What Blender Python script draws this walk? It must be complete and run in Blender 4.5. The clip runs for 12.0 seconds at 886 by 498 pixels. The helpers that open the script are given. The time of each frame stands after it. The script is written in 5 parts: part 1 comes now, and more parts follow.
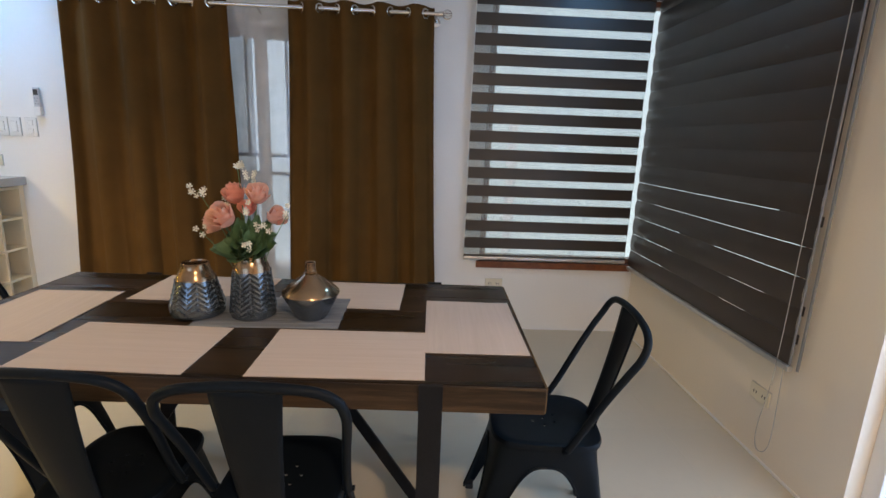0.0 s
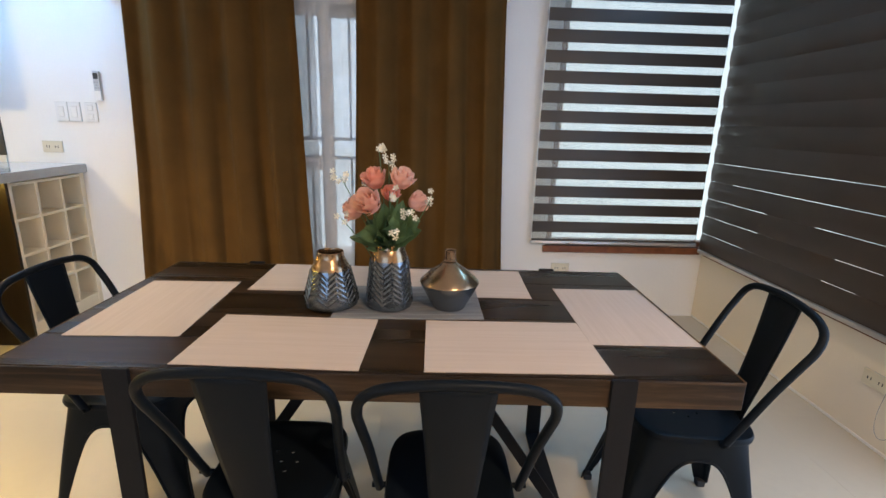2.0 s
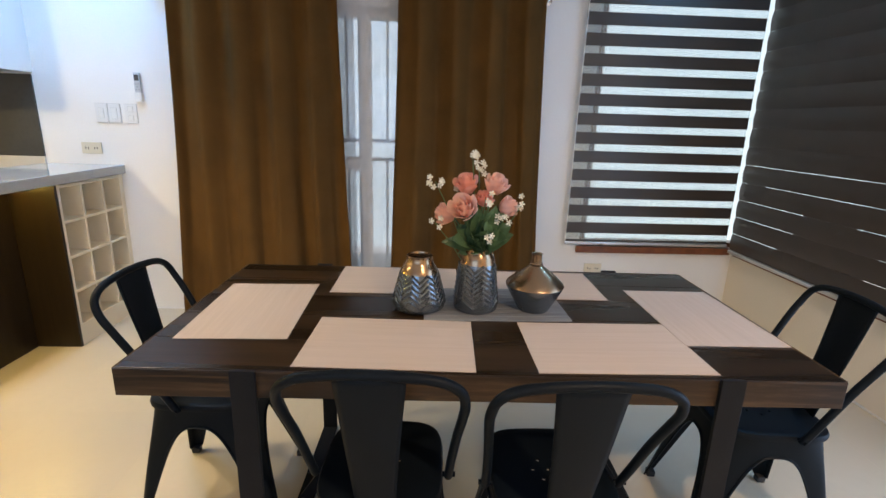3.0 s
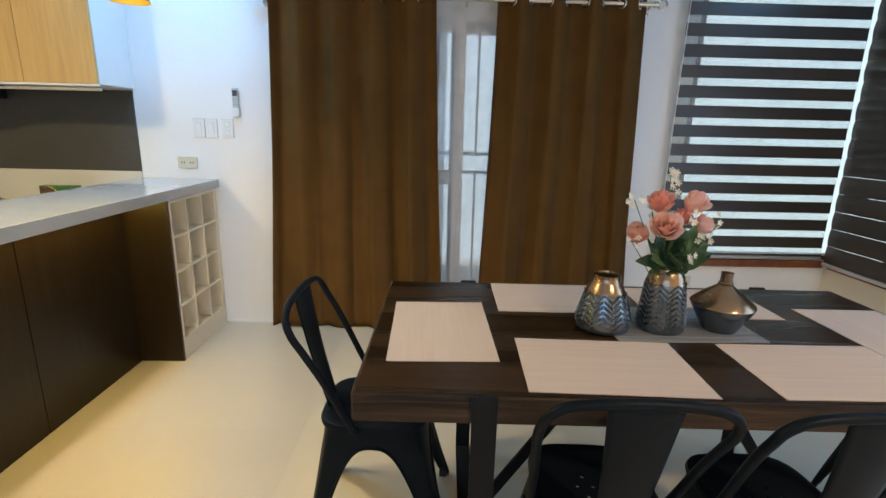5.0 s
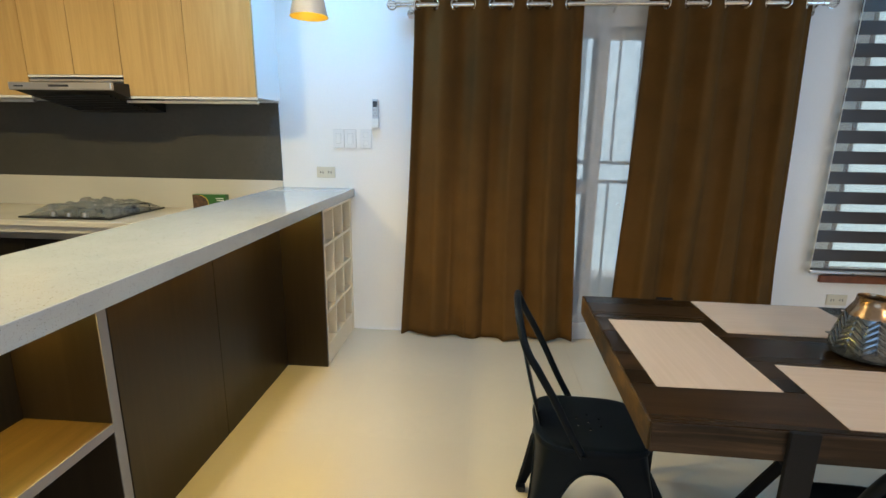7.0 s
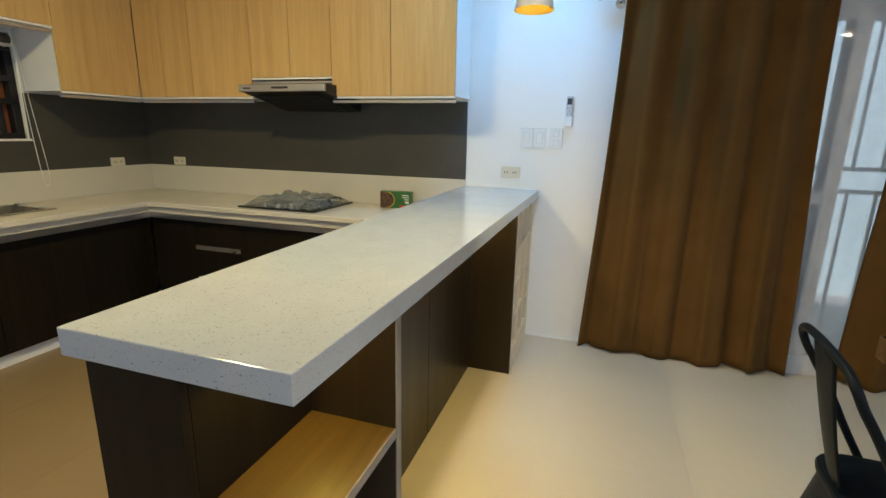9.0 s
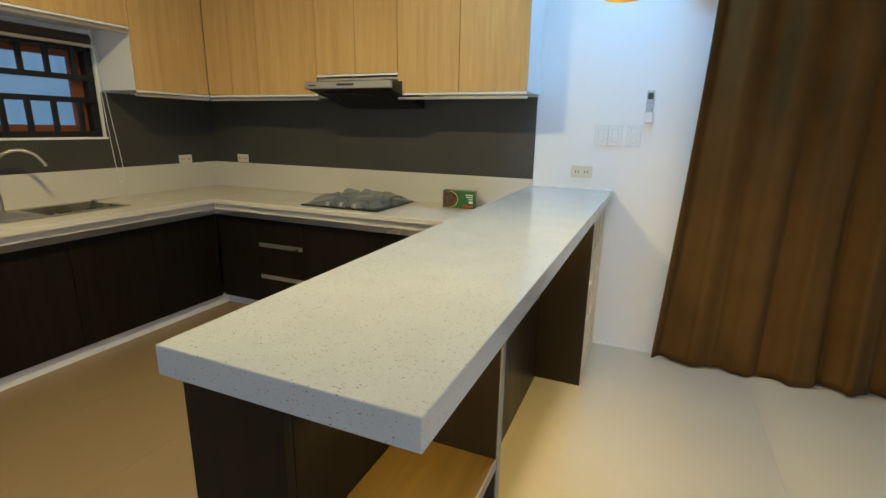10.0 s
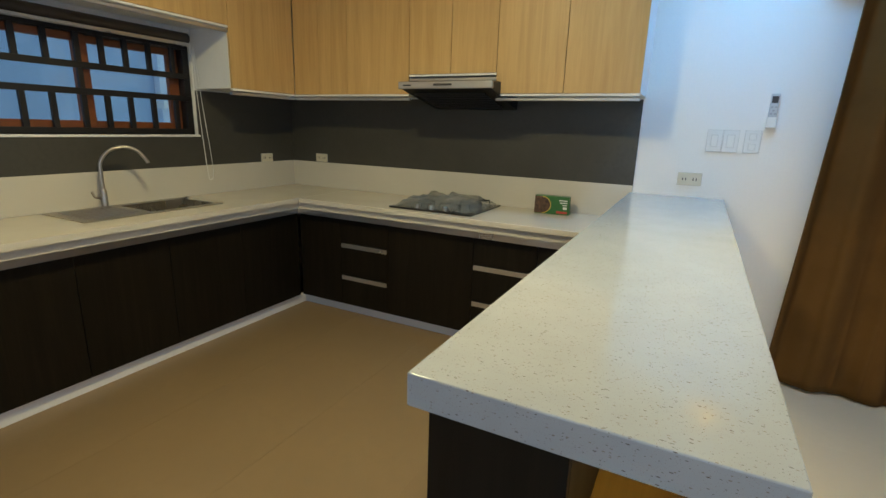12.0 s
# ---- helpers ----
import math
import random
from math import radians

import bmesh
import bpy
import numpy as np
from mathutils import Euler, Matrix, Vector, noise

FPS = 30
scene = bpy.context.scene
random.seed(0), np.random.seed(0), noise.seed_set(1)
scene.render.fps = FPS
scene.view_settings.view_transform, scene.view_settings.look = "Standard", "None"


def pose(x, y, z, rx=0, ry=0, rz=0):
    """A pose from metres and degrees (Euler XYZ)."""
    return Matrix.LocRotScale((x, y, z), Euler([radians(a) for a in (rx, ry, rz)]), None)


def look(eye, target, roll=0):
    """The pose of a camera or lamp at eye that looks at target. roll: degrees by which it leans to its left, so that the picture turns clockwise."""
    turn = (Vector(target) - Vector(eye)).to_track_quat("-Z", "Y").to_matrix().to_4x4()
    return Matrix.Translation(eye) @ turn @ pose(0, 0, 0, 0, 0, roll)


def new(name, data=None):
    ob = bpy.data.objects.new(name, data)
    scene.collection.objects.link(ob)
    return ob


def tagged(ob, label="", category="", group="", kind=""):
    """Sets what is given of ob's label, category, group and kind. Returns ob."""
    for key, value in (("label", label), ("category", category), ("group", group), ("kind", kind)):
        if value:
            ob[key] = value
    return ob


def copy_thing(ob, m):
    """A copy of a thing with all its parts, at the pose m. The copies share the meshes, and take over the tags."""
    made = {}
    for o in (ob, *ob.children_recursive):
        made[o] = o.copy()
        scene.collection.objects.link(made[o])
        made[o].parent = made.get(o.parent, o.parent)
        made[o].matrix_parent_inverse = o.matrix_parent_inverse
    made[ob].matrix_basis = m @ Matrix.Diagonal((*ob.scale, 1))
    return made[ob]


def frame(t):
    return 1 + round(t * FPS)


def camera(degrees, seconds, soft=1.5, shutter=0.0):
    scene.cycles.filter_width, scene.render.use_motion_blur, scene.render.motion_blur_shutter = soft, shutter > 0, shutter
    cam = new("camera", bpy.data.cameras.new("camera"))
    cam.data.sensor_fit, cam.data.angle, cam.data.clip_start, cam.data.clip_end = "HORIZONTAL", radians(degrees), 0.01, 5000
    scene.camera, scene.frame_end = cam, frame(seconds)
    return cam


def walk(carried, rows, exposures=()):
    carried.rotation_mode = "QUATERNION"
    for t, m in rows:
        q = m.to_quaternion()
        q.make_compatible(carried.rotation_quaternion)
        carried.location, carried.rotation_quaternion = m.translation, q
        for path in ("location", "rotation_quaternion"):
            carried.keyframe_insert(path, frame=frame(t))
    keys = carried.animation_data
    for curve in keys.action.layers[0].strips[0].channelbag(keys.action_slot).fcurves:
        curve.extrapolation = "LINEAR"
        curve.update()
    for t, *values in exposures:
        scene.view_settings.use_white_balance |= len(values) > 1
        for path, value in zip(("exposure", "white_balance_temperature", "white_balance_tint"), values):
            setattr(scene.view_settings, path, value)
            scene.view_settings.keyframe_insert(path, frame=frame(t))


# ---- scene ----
cam = camera(85.4, 12.0)
METRES, EYE, TILT, LEAN, TURN = 2.85, 1.325, 0.0, 0.0, -2.5
ROWS = [
    (0.0, 0.0, 0.0, 0.0, 0.49, -12.68, -2.19),
    (0.5, -0.0344, 0.0123, -0.0067, 0.86, -13.25, -2.24),
    (1.0, -0.0679, 0.0228, -0.01, 1.22, -13.97, -1.56),
    (1.5, -0.1036, 0.0285, -0.0089, 1.27, -14.37, -1.38),
    (2.0, -0.1498, 0.0242, -0.0073, 0.85, -14.67, -1.56),
    (2.5, -0.2013, 0.0112, -0.0032, 0.1, -14.86, -1.75),
    (4.5, -0.3864, 0.0266, 0.0004, 0.82, -14.33, -1.24),
    (5.0, -0.4371, 0.0214, 0.0024, 1.3, -13.87, -1.32),
    (5.5, -0.4897, 0.0116, 0.0043, 1.23, -13.51, -1.21),
    (6.0, -0.5371, 0.0088, 0.0043, 2.16, -13.37, -1.1),
    (6.5, -0.5843, 0.0162, 0.0013, 4.31, -13.31, -1.01),
    (7.0, -0.6302, 0.026, 0.0033, 7.1, -13.19, -0.84),
    (7.5, -0.6717, 0.0273, 0.0051, 10.85, -12.86, -0.8),
    (9.5, -0.8241, 0.0418, 0.002, 23.55, -14.01, -1.08),
    (10.0, -0.8521, 0.0514, 0.0046, 25.97, -14.18, -0.95),
    (10.5, -0.8826, 0.0544, 0.0052, 28.31, -14.12, -1.13),
    (11.0, -0.9165, 0.045, 0.0038, 30.0, -14.02, -1.49),
    (11.5, -0.9549, 0.0316, 0.0048, 30.36, -14.02, -1.61),
    (12.0, -0.9838, 0.0217, 0.0038, 29.98, -14.18, -1.72),
]
walk(cam, [(t, pose(0, 0, EYE, TILT, LEAN, TURN) @ pose(METRES * x, METRES * y, METRES * z, 90 + pitch, roll, yaw)) for t, x, y, z, yaw, pitch, roll in ROWS],
     exposures=[(0.0, -0.33, 6850, 21), (1.0, -0.14, 6850, 21), (2.5, 0.03, 6800, 21), (4.5, -0.08, 6600, 16), (6.0, -0.14, 6550, 14), (7.5, -0.17, 6500, 11),
                (9.5, -0.38, 6450, 11), (10.5, -0.44, 6400, 11), (12.0, -0.58, 6200, 10)])

# ---- world and light ----
world = bpy.data.worlds.new("sky")
scene.world = world
world.use_nodes = True
wn = world.node_tree
sky = wn.nodes.new("ShaderNodeTexSky")
sky.sky_type, sky.sun_disc, sky.sun_elevation, sky.sun_rotation = "NISHITA", False, radians(57), radians(193)
wn.links.new(sky.outputs[0], wn.nodes["Background"].inputs[0])
wn.nodes["Background"].inputs[1].default_value = 0.15
sun = new("sun", bpy.data.lights.new("sun", "SUN"))
sun.data.energy, sun.data.angle, sun.data.color = 5.0, radians(2), (1.0, 0.97, 0.92)
sun.matrix_world = look((0, 0, 10), (1.2, 5.2, 1.8))
CEIL = 2.6
XE_DOOR = 1.70


def lamp(name, kind, place, target, power, colour, size=0.1, size_y=None, spread=180):
    ob = new(name, bpy.data.lights.new(name, kind))
    ob.data.energy, ob.data.color = power, colour
    if kind == "AREA":
        ob.data.shape, ob.data.size = ("RECTANGLE", size) if size_y else ("DISK", size)
        if size_y:
            ob.data.size_y = size_y
        ob.data.spread = radians(spread)
    else:
        ob.data.shadow_soft_size = size
    ob.matrix_world = look(place, target)
    return ob


WARM, COOL, DAY = (1.0, 0.72, 0.13), (0.16, 0.52, 1.0), (0.40, 0.65, 1.0)
DOWNLIGHTS = [  # x, y, power, colour, beam
    (-4.0, 1.15, 58, (1.0, 0.86, 0.43), 180), (-2.62, 2.80, 13, COOL, 130), (-2.45, 1.8, 13, (1.0, 0.88, 0.62), 105), (1.28, 2.15, 12, COOL, 180), (0.4, -0.9, 62, (1.0, 0.79, 0.52), 168)]
for dx, dy, power, colour, beam in DOWNLIGHTS:
    lamp("downlight_lamp", "AREA", (dx, dy, CEIL - 0.035), (dx, dy + 0.0001, 0), power, colour, 0.16, spread=beam)
strip = lamp("bar_strip_lamp", "AREA", (-2.84, 1.72, 0.921), (-2.84, 1.72, 0), 10.0, WARM, 1.86, 0.02)
back = Vector((-0.7, 0, 1.0)).normalized()
strip.matrix_world = Matrix.Translation((-2.84, 1.72, 0.921)) @ Matrix((Vector((0, 1, 0)), back.cross(Vector((0, 1, 0))), back)).transposed().to_4x4()
lamp("living_window_lamp", "AREA", (-2.3, -2.58, 1.45), (-2.3, 0, 1.35), 32, (0.30, 0.58, 1.0), 2.8, 1.3)
lamp("terrace_door_lamp", "AREA", (XE_DOOR, 0.73, 1.08), (0, 0.73, 1.08), 43, DAY, 1.20, 2.04)
lamp("pendant_bulb_lamp", "POINT", (-2.6, 2.475, 1.93), (-2.6, 2.475, 0), 0.4, (1.0, 0.86, 0.60), 0.028)


# ---- materials ----
def shader(name):
    m = bpy.data.materials.new(name)
    m.use_nodes = True
    return m, m.node_tree, m.node_tree.nodes["Principled BSDF"]


def ramp(nt, source, stops):
    r = nt.nodes.new("ShaderNodeValToRGB")
    while len(r.color_ramp.elements) < len(stops):
        r.color_ramp.elements.new(0.5)
    for e, (p, c) in zip(r.color_ramp.elements, stops):
        e.position, e.color = p, (*c, 1) if len(c) == 3 else c
    nt.links.new(source, r.inputs[0])
    return r.outputs[0]


def coords(nt, scale=(1, 1, 1), turn=(0, 0, 0), space="Object"):
    tc, mp = nt.nodes.new("ShaderNodeTexCoord"), nt.nodes.new("ShaderNodeMapping")
    mp.inputs["Scale"].default_value = scale
    mp.inputs["Rotation"].default_value = [radians(a) for a in turn]
    nt.links.new(tc.outputs[space], mp.inputs[0])
    return mp.outputs[0]


def noisy(nt, vec, scale, detail=4, rough=0.55, distort=0.0):
    n = nt.nodes.new("ShaderNodeTexNoise")
    n.inputs["Scale"].default_value, n.inputs["Detail"].default_value = scale, detail
    n.inputs["Roughness"].default_value, n.inputs["Distortion"].default_value = rough, distort
    nt.links.new(vec, n.inputs["Vector"])
    return n.outputs["Fac"]


def mixed(nt, a, b, fac, mode="MIX"):
    x = nt.nodes.new("ShaderNodeMix")
    x.data_type, x.blend_type = "RGBA", mode
    for socket, value in ((x.inputs[0], fac), (x.inputs[6], a), (x.inputs[7], b)):
        if isinstance(value, bpy.types.NodeSocket):
            nt.links.new(value, socket)
        elif isinstance(value, (int, float)):
            socket.default_value = value
        else:
            socket.default_value = (*value, 1)
    return x.outputs[2]


def bumped(nt, bsdf, height, strength, distance=0.001):
    b = nt.nodes.new("ShaderNodeBump")
    b.inputs["Strength"].default_value, b.inputs["Distance"].default_value = strength, distance
    nt.links.new(height, b.inputs["Height"])
    nt.links.new(b.outputs[0], bsdf.inputs["Normal"])


def plain(name, col, rough=0.5, metal=0.0, var=0.12, big=3.0, fine=60.0, bump=0.15, spec=0.5, rvar=0.12):
    m, nt, b = shader(name)
    v = coords(nt)
    n1, n2 = noisy(nt, v, big, 3), noisy(nt, v, fine, 5)
    lo, hi = [c * (1 - var) for c in col], [min(1, c * (1 + var)) for c in col]
    c1 = ramp(nt, n1, [(0.3, lo), (0.7, hi)])
    c2 = mixed(nt, c1, [c * (1 - var * 0.6) for c in col], ramp(nt, n2, [(0.45, (0, 0, 0)), (0.75, (1, 1, 1))]))
    nt.links.new(c2, b.inputs["Base Color"])
    r = nt.nodes.new("ShaderNodeMapRange")
    r.inputs["To Min"].default_value, r.inputs["To Max"].default_value = max(0.02, rough - rvar), min(1, rough + rvar)
    nt.links.new(n1, r.inputs[0])
    nt.links.new(r.outputs[0], b.inputs["Roughness"])
    b.inputs["Metallic"].default_value, b.inputs["Specular IOR Level"].default_value = metal, spec
    if bump:
        bumped(nt, b, n2, bump)
    return m


def wood(name, dark, mid, light, stretch, scale=14.0, rough=0.4, bump=0.2, spec=0.5, patch=0.5):
    m, nt, b = shader(name)
    oi = nt.nodes.new("ShaderNodeObjectInfo")
    tc, mp = nt.nodes.new("ShaderNodeTexCoord"), nt.nodes.new("ShaderNodeMapping")
    mp.inputs["Scale"].default_value = stretch
    sh = nt.nodes.new("ShaderNodeVectorMath")
    sh.operation = "SCALE"
    nt.links.new(tc.outputs["Object"], mp.inputs[0])
    cb = nt.nodes.new("ShaderNodeCombineXYZ")
    for i in range(3):
        nt.links.new(oi.outputs["Random"], cb.inputs[i])
    nt.links.new(cb.outputs[0], sh.inputs[0])
    sh.inputs["Scale"].default_value = 17.0
    ad = nt.nodes.new("ShaderNodeVectorMath")
    nt.links.new(mp.outputs[0], ad.inputs[0])
    nt.links.new(sh.outputs[0], ad.inputs[1])
    v = ad.outputs[0]
    n1, n2, n3 = noisy(nt, v, scale, 6, 0.6, 0.6), noisy(nt, v, scale * 5, 3, 0.6), noisy(nt, v, scale * 0.22, 2)
    c = ramp(nt, n1, [(0.28, dark), (0.5, mid), (0.72, light)])
    c = mixed(nt, c, dark, ramp(nt, n2, [(0.52, (0, 0, 0)), (0.8, (0.55, 0.55, 0.55))]))
    c = mixed(nt, c, mixed(nt, dark, light, ramp(nt, n3, [(0.35, (0, 0, 0)), (0.65, (1, 1, 1))])), patch * 0.5)
    nt.links.new(c, b.inputs["Base Color"])
    r = nt.nodes.new("ShaderNodeMapRange")
    r.inputs["To Min"].default_value, r.inputs["To Max"].default_value = rough - 0.1, rough + 0.12
    nt.links.new(n3, r.inputs[0])
    nt.links.new(r.outputs[0], b.inputs["Roughness"])
    b.inputs["Specular IOR Level"].default_value = spec
    bumped(nt, b, n1, bump)
    return m


def quartz(name):
    m, nt, b = shader(name)
    v = coords(nt)
    col = ramp(nt, noisy(nt, v, 9, 4), [(0.3, (0.375, 0.395, 0.40)), (0.7, (0.405, 0.425, 0.43))])
    for scale, stretch, tint, limit, share in ((300, (0.30, 1, 1), (0.12, 0.095, 0.075), 0.20, 0.90), (420, (0.5, 1, 1), (0.18, 0.155, 0.13), 0.20, 0.87), (300, (0.42, 1, 1), (0.27, 0.23, 0.19), 0.22, 0.87), (520, (1, 0.5, 1), (0.36, 0.33, 0.30), 0.24, 0.88), (640, (1, 0.7, 1), (0.33, 0.31, 0.29), 0.26, 0.86)):
        vo = nt.nodes.new("ShaderNodeTexVoronoi")
        vo.inputs["Scale"].default_value = scale
        nt.links.new(coords(nt, stretch, (0, 0, 25)), vo.inputs["Vector"])
        inside = ramp(nt, vo.outputs["Distance"], [(limit, (1, 1, 1)), (limit + 0.08, (0, 0, 0))])
        sep = nt.nodes.new("ShaderNodeSeparateColor")
        nt.links.new(vo.outputs["Color"], sep.inputs[0])
        some = ramp(nt, sep.outputs[0], [(share, (0, 0, 0)), (share + 0.02, (1, 1, 1))])
        col = mixed(nt, col, tint, mixed(nt, (0, 0, 0), inside, some))
    nt.links.new(col, b.inputs["Base Color"])
    b.inputs["Roughness"].default_value = 0.085
    bumped(nt, b, noisy(nt, v, 60, 3), 0.03)
    return m


def cloth(name, col, thread=900.0, through_light=0.0, clear=0.0, rough=0.85, sheen=0.2):
    m, nt, b = shader(name)
    v = coords(nt)
    n = noisy(nt, v, 5, 3)
    c = ramp(nt, n, [(0.3, [x * 0.86 for x in col]), (0.7, [min(1, x * 1.1) for x in col])])
    w = nt.nodes.new("ShaderNodeTexWave")
    w.inputs["Scale"].default_value, w.inputs["Distortion"].default_value = thread / 20, 1.5
    w.bands_direction = "Z"
    nt.links.new(v, w.inputs[0])
    c = mixed(nt, c, [x * 0.75 for x in col], mixed(nt, (0, 0, 0), (0.4, 0.4, 0.4), w.outputs["Fac"]))
    nt.links.new(c, b.inputs["Base Color"])
    b.inputs["Roughness"].default_value, b.inputs["Sheen Weight"].default_value = rough, sheen
    b.inputs["Specular IOR Level"].default_value = 0.1 if rough > 0.6 else 0.55
    bumped(nt, b, noisy(nt, coords(nt, (1, 1, 1)), thread, 2), 0.25 if rough > 0.6 else 0.04, 0.0006)
    out = nt.nodes["Material Output"]
    last = b.outputs[0]
    for amount, kind in ((through_light, "ShaderNodeBsdfTranslucent"), (clear, "ShaderNodeBsdfTransparent")):
        if amount:
            other, mx = nt.nodes.new(kind), nt.nodes.new("ShaderNodeMixShader")
            if kind == "ShaderNodeBsdfTranslucent":
                nt.links.new(c, other.inputs[0])
            mx.inputs[0].default_value = amount
            nt.links.new(last, mx.inputs[1])
            nt.links.new(other.outputs[0], mx.inputs[2])
            last = mx.outputs[0]
    nt.links.new(last, out.inputs[0])
    return m


def glass(name, tint=(1, 1, 1), rough=0.0):
    m, nt, b = shader(name)
    g, t, mx = nt.nodes.new("ShaderNodeBsdfGlossy"), nt.nodes.new("ShaderNodeBsdfTransparent"), nt.nodes.new("ShaderNodeMixShader")
    g.inputs["Roughness"].default_value = rough
    t.inputs[0].default_value = (*tint, 1)
    fr, pw, sc = nt.nodes.new("ShaderNodeLayerWeight"), nt.nodes.new("ShaderNodeMath"), nt.nodes.new("ShaderNodeMath")
    pw.operation, sc.operation = "POWER", "MULTIPLY_ADD"
    fr.inputs[0].default_value, pw.inputs[1].default_value = 0.5, 5.0
    sc.inputs[1].default_value, sc.inputs[2].default_value = 0.96, 0.04
    nt.links.new(fr.outputs["Facing"], pw.inputs[0])
    nt.links.new(pw.outputs[0], sc.inputs[0])
    nt.links.new(sc.outputs[0], mx.inputs[0])
    nt.links.new(t.outputs[0], mx.inputs[1])
    nt.links.new(g.outputs[0], mx.inputs[2])
    nt.links.new(mx.outputs[0], nt.nodes["Material Output"].inputs[0])
    return m


def glow(name, col, strength):
    m, nt, b = shader(name)
    b.inputs["Emission Color"].default_value, b.inputs["Emission Strength"].default_value = (*col, 1), strength
    b.inputs["Base Color"].default_value = (*col, 1)
    return m


M_WALL = plain("wall_paint", (0.80, 0.78, 0.74), 0.6, var=0.03, big=1.2, fine=90, bump=0.06, spec=0.3)
M_CREAMWALL = plain("cream_wall_paint", (0.76, 0.68, 0.56), 0.6, var=0.03, big=1.2, fine=90, bump=0.06, spec=0.3)
M_CEIL = plain("ceiling_paint", (0.82, 0.81, 0.79), 0.7, var=0.02, bump=0.04)
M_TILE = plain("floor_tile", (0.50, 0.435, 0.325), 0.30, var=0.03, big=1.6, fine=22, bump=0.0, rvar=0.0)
# Same tile again, with the dimmer kitchen light darkened into its colour.
M_TILE_K = plain("shaded_floor_tile", (0.225, 0.150, 0.074), 0.36, var=0.05, big=2.6, fine=16, bump=0.0, rvar=0.0)
M_GROUT = plain("grout", (0.47, 0.41, 0.31), 0.6, var=0.05)
M_TRIM = plain("white_trim", (0.78, 0.77, 0.75), 0.4, var=0.03, bump=0.03)
M_SPLASH = plain("grey_splash", (0.056, 0.052, 0.042), 0.42, var=0.18, big=2.2, fine=40, bump=0.06)
M_WQUARTZ = plain("white_counter", (0.60, 0.555, 0.47), 0.22, var=0.02, big=4, fine=300, bump=0.0, rvar=0.03)
M_QUARTZ = quartz("speckled_quartz")
M_OAK = wood("oak_laminate", (0.48, 0.290, 0.103), (0.58, 0.368, 0.140), (0.65, 0.428, 0.176), (1.0, 1.0, 0.05), 30, 0.42, 0.14)
M_WENGE = wood("wenge_laminate", (0.007, 0.0052, 0.003), (0.011, 0.0082, 0.0048), (0.017, 0.0125, 0.0075), (1.0, 1.0, 0.05), 40, 0.45, 0.10, spec=0.15)
M_BROWN = wood("brown_laminate", (0.012, 0.0073, 0.0032), (0.018, 0.0112, 0.0050), (0.026, 0.0165, 0.0075), (1.0, 1.0, 0.05), 40, 0.32, 0.06, spec=0.35)
M_SHELF = wood("shelf_laminate", (0.070, 0.040, 0.012), (0.098, 0.057, 0.018), (0.13, 0.079, 0.027), (1.0, 0.08, 1.0), 30, 0.35, 0.10)
M_EDGE = plain("grey_edging", (0.20, 0.18, 0.16), 0.45, var=0.06)
M_CREAM = plain("cream_board", (0.74, 0.65, 0.49), 0.5, var=0.03, bump=0.03)
M_ALU = plain("brushed_aluminium", (0.62, 0.60, 0.57), 0.32, 0.9, var=0.05, fine=300, bump=0.05)
M_CHROME = plain("chrome", (0.75, 0.73, 0.70), 0.12, 1.0, var=0.03, bump=0.0, rvar=0.05)
M_STEEL = plain("stainless_steel", (0.46, 0.42, 0.36), 0.34, 1.0, var=0.08, fine=200, bump=0.05)
M_TABLE = wood("stained_table_wood", (0.006, 0.0033, 0.0015), (0.021, 0.0117, 0.0050), (0.055, 0.030, 0.0123), (0.07, 1.0, 1.0), 24, 0.28, 0.35, spec=0.15, patch=0.9)
M_TABEDGE = wood("stained_edge_wood", (0.003, 0.002, 0.0013), (0.019, 0.011, 0.006), (0.085, 0.050, 0.025), (0.05, 1.0, 1.0), 80, 0.5, 0.9, spec=0.2, patch=0.8)
M_TABEND = wood("worn_end_grain", (0.006, 0.004, 0.002), (0.040, 0.023, 0.009), (0.20, 0.105, 0.028), (1.0, 0.55, 1.0), 22, 0.5, 0.6, spec=0.2, patch=1.0)
M_IRON = plain("black_iron", (0.010, 0.0105, 0.012), 0.45, 0.0, var=0.2, fine=150, bump=0.1, spec=0.09)
M_CHAIR = plain("matt_black_steel", (0.0048, 0.0075, 0.0105), 0.42, 0.0, var=0.12, big=5, fine=220, bump=0.04, rvar=0.05, spec=0.09)
M_RUBBER = plain("black_rubber", (0.02, 0.02, 0.02), 0.7, var=0.1)
M_CURTAIN = cloth("brown_curtain_cloth", (0.122, 0.060, 0.0165), 900, 0.12, sheen=0.0)
M_SHEER = cloth("sheer_blind_mesh", (0.80, 0.90, 0.87), 1500, 0.5, 0.74, sheen=0.0)
M_VOILE = cloth("white_voile", (0.80, 0.79, 0.77), 1800, 0.45, 0.66, sheen=0.0)
M_HEM = cloth("white_voile_hem", (0.80, 0.79, 0.77), 1800, 0.45, 0.12, sheen=0.0)
M_SCREEN = cloth("fly_screen_mesh", (0.10, 0.10, 0.10), 2000, 0.0, 0.62, sheen=0.0)
M_BLIND = cloth("dark_blind_cloth", (0.046, 0.032, 0.022), 1300, 0.0, 0.0, 0.36, 0.0)
M_MAT = wood("woven_placemat", (0.485, 0.388, 0.312), (0.52, 0.418, 0.338), (0.555, 0.448, 0.366), (0.04, 1.0, 1.0), 75, 0.75, 0.7, 0.2)
M_RUNNER = wood("grey_runner_weave", (0.11, 0.11, 0.11), (0.18, 0.18, 0.18), (0.26, 0.26, 0.255), (0.06, 1.0, 1.0), 60, 0.6, 0.5, 0.2)
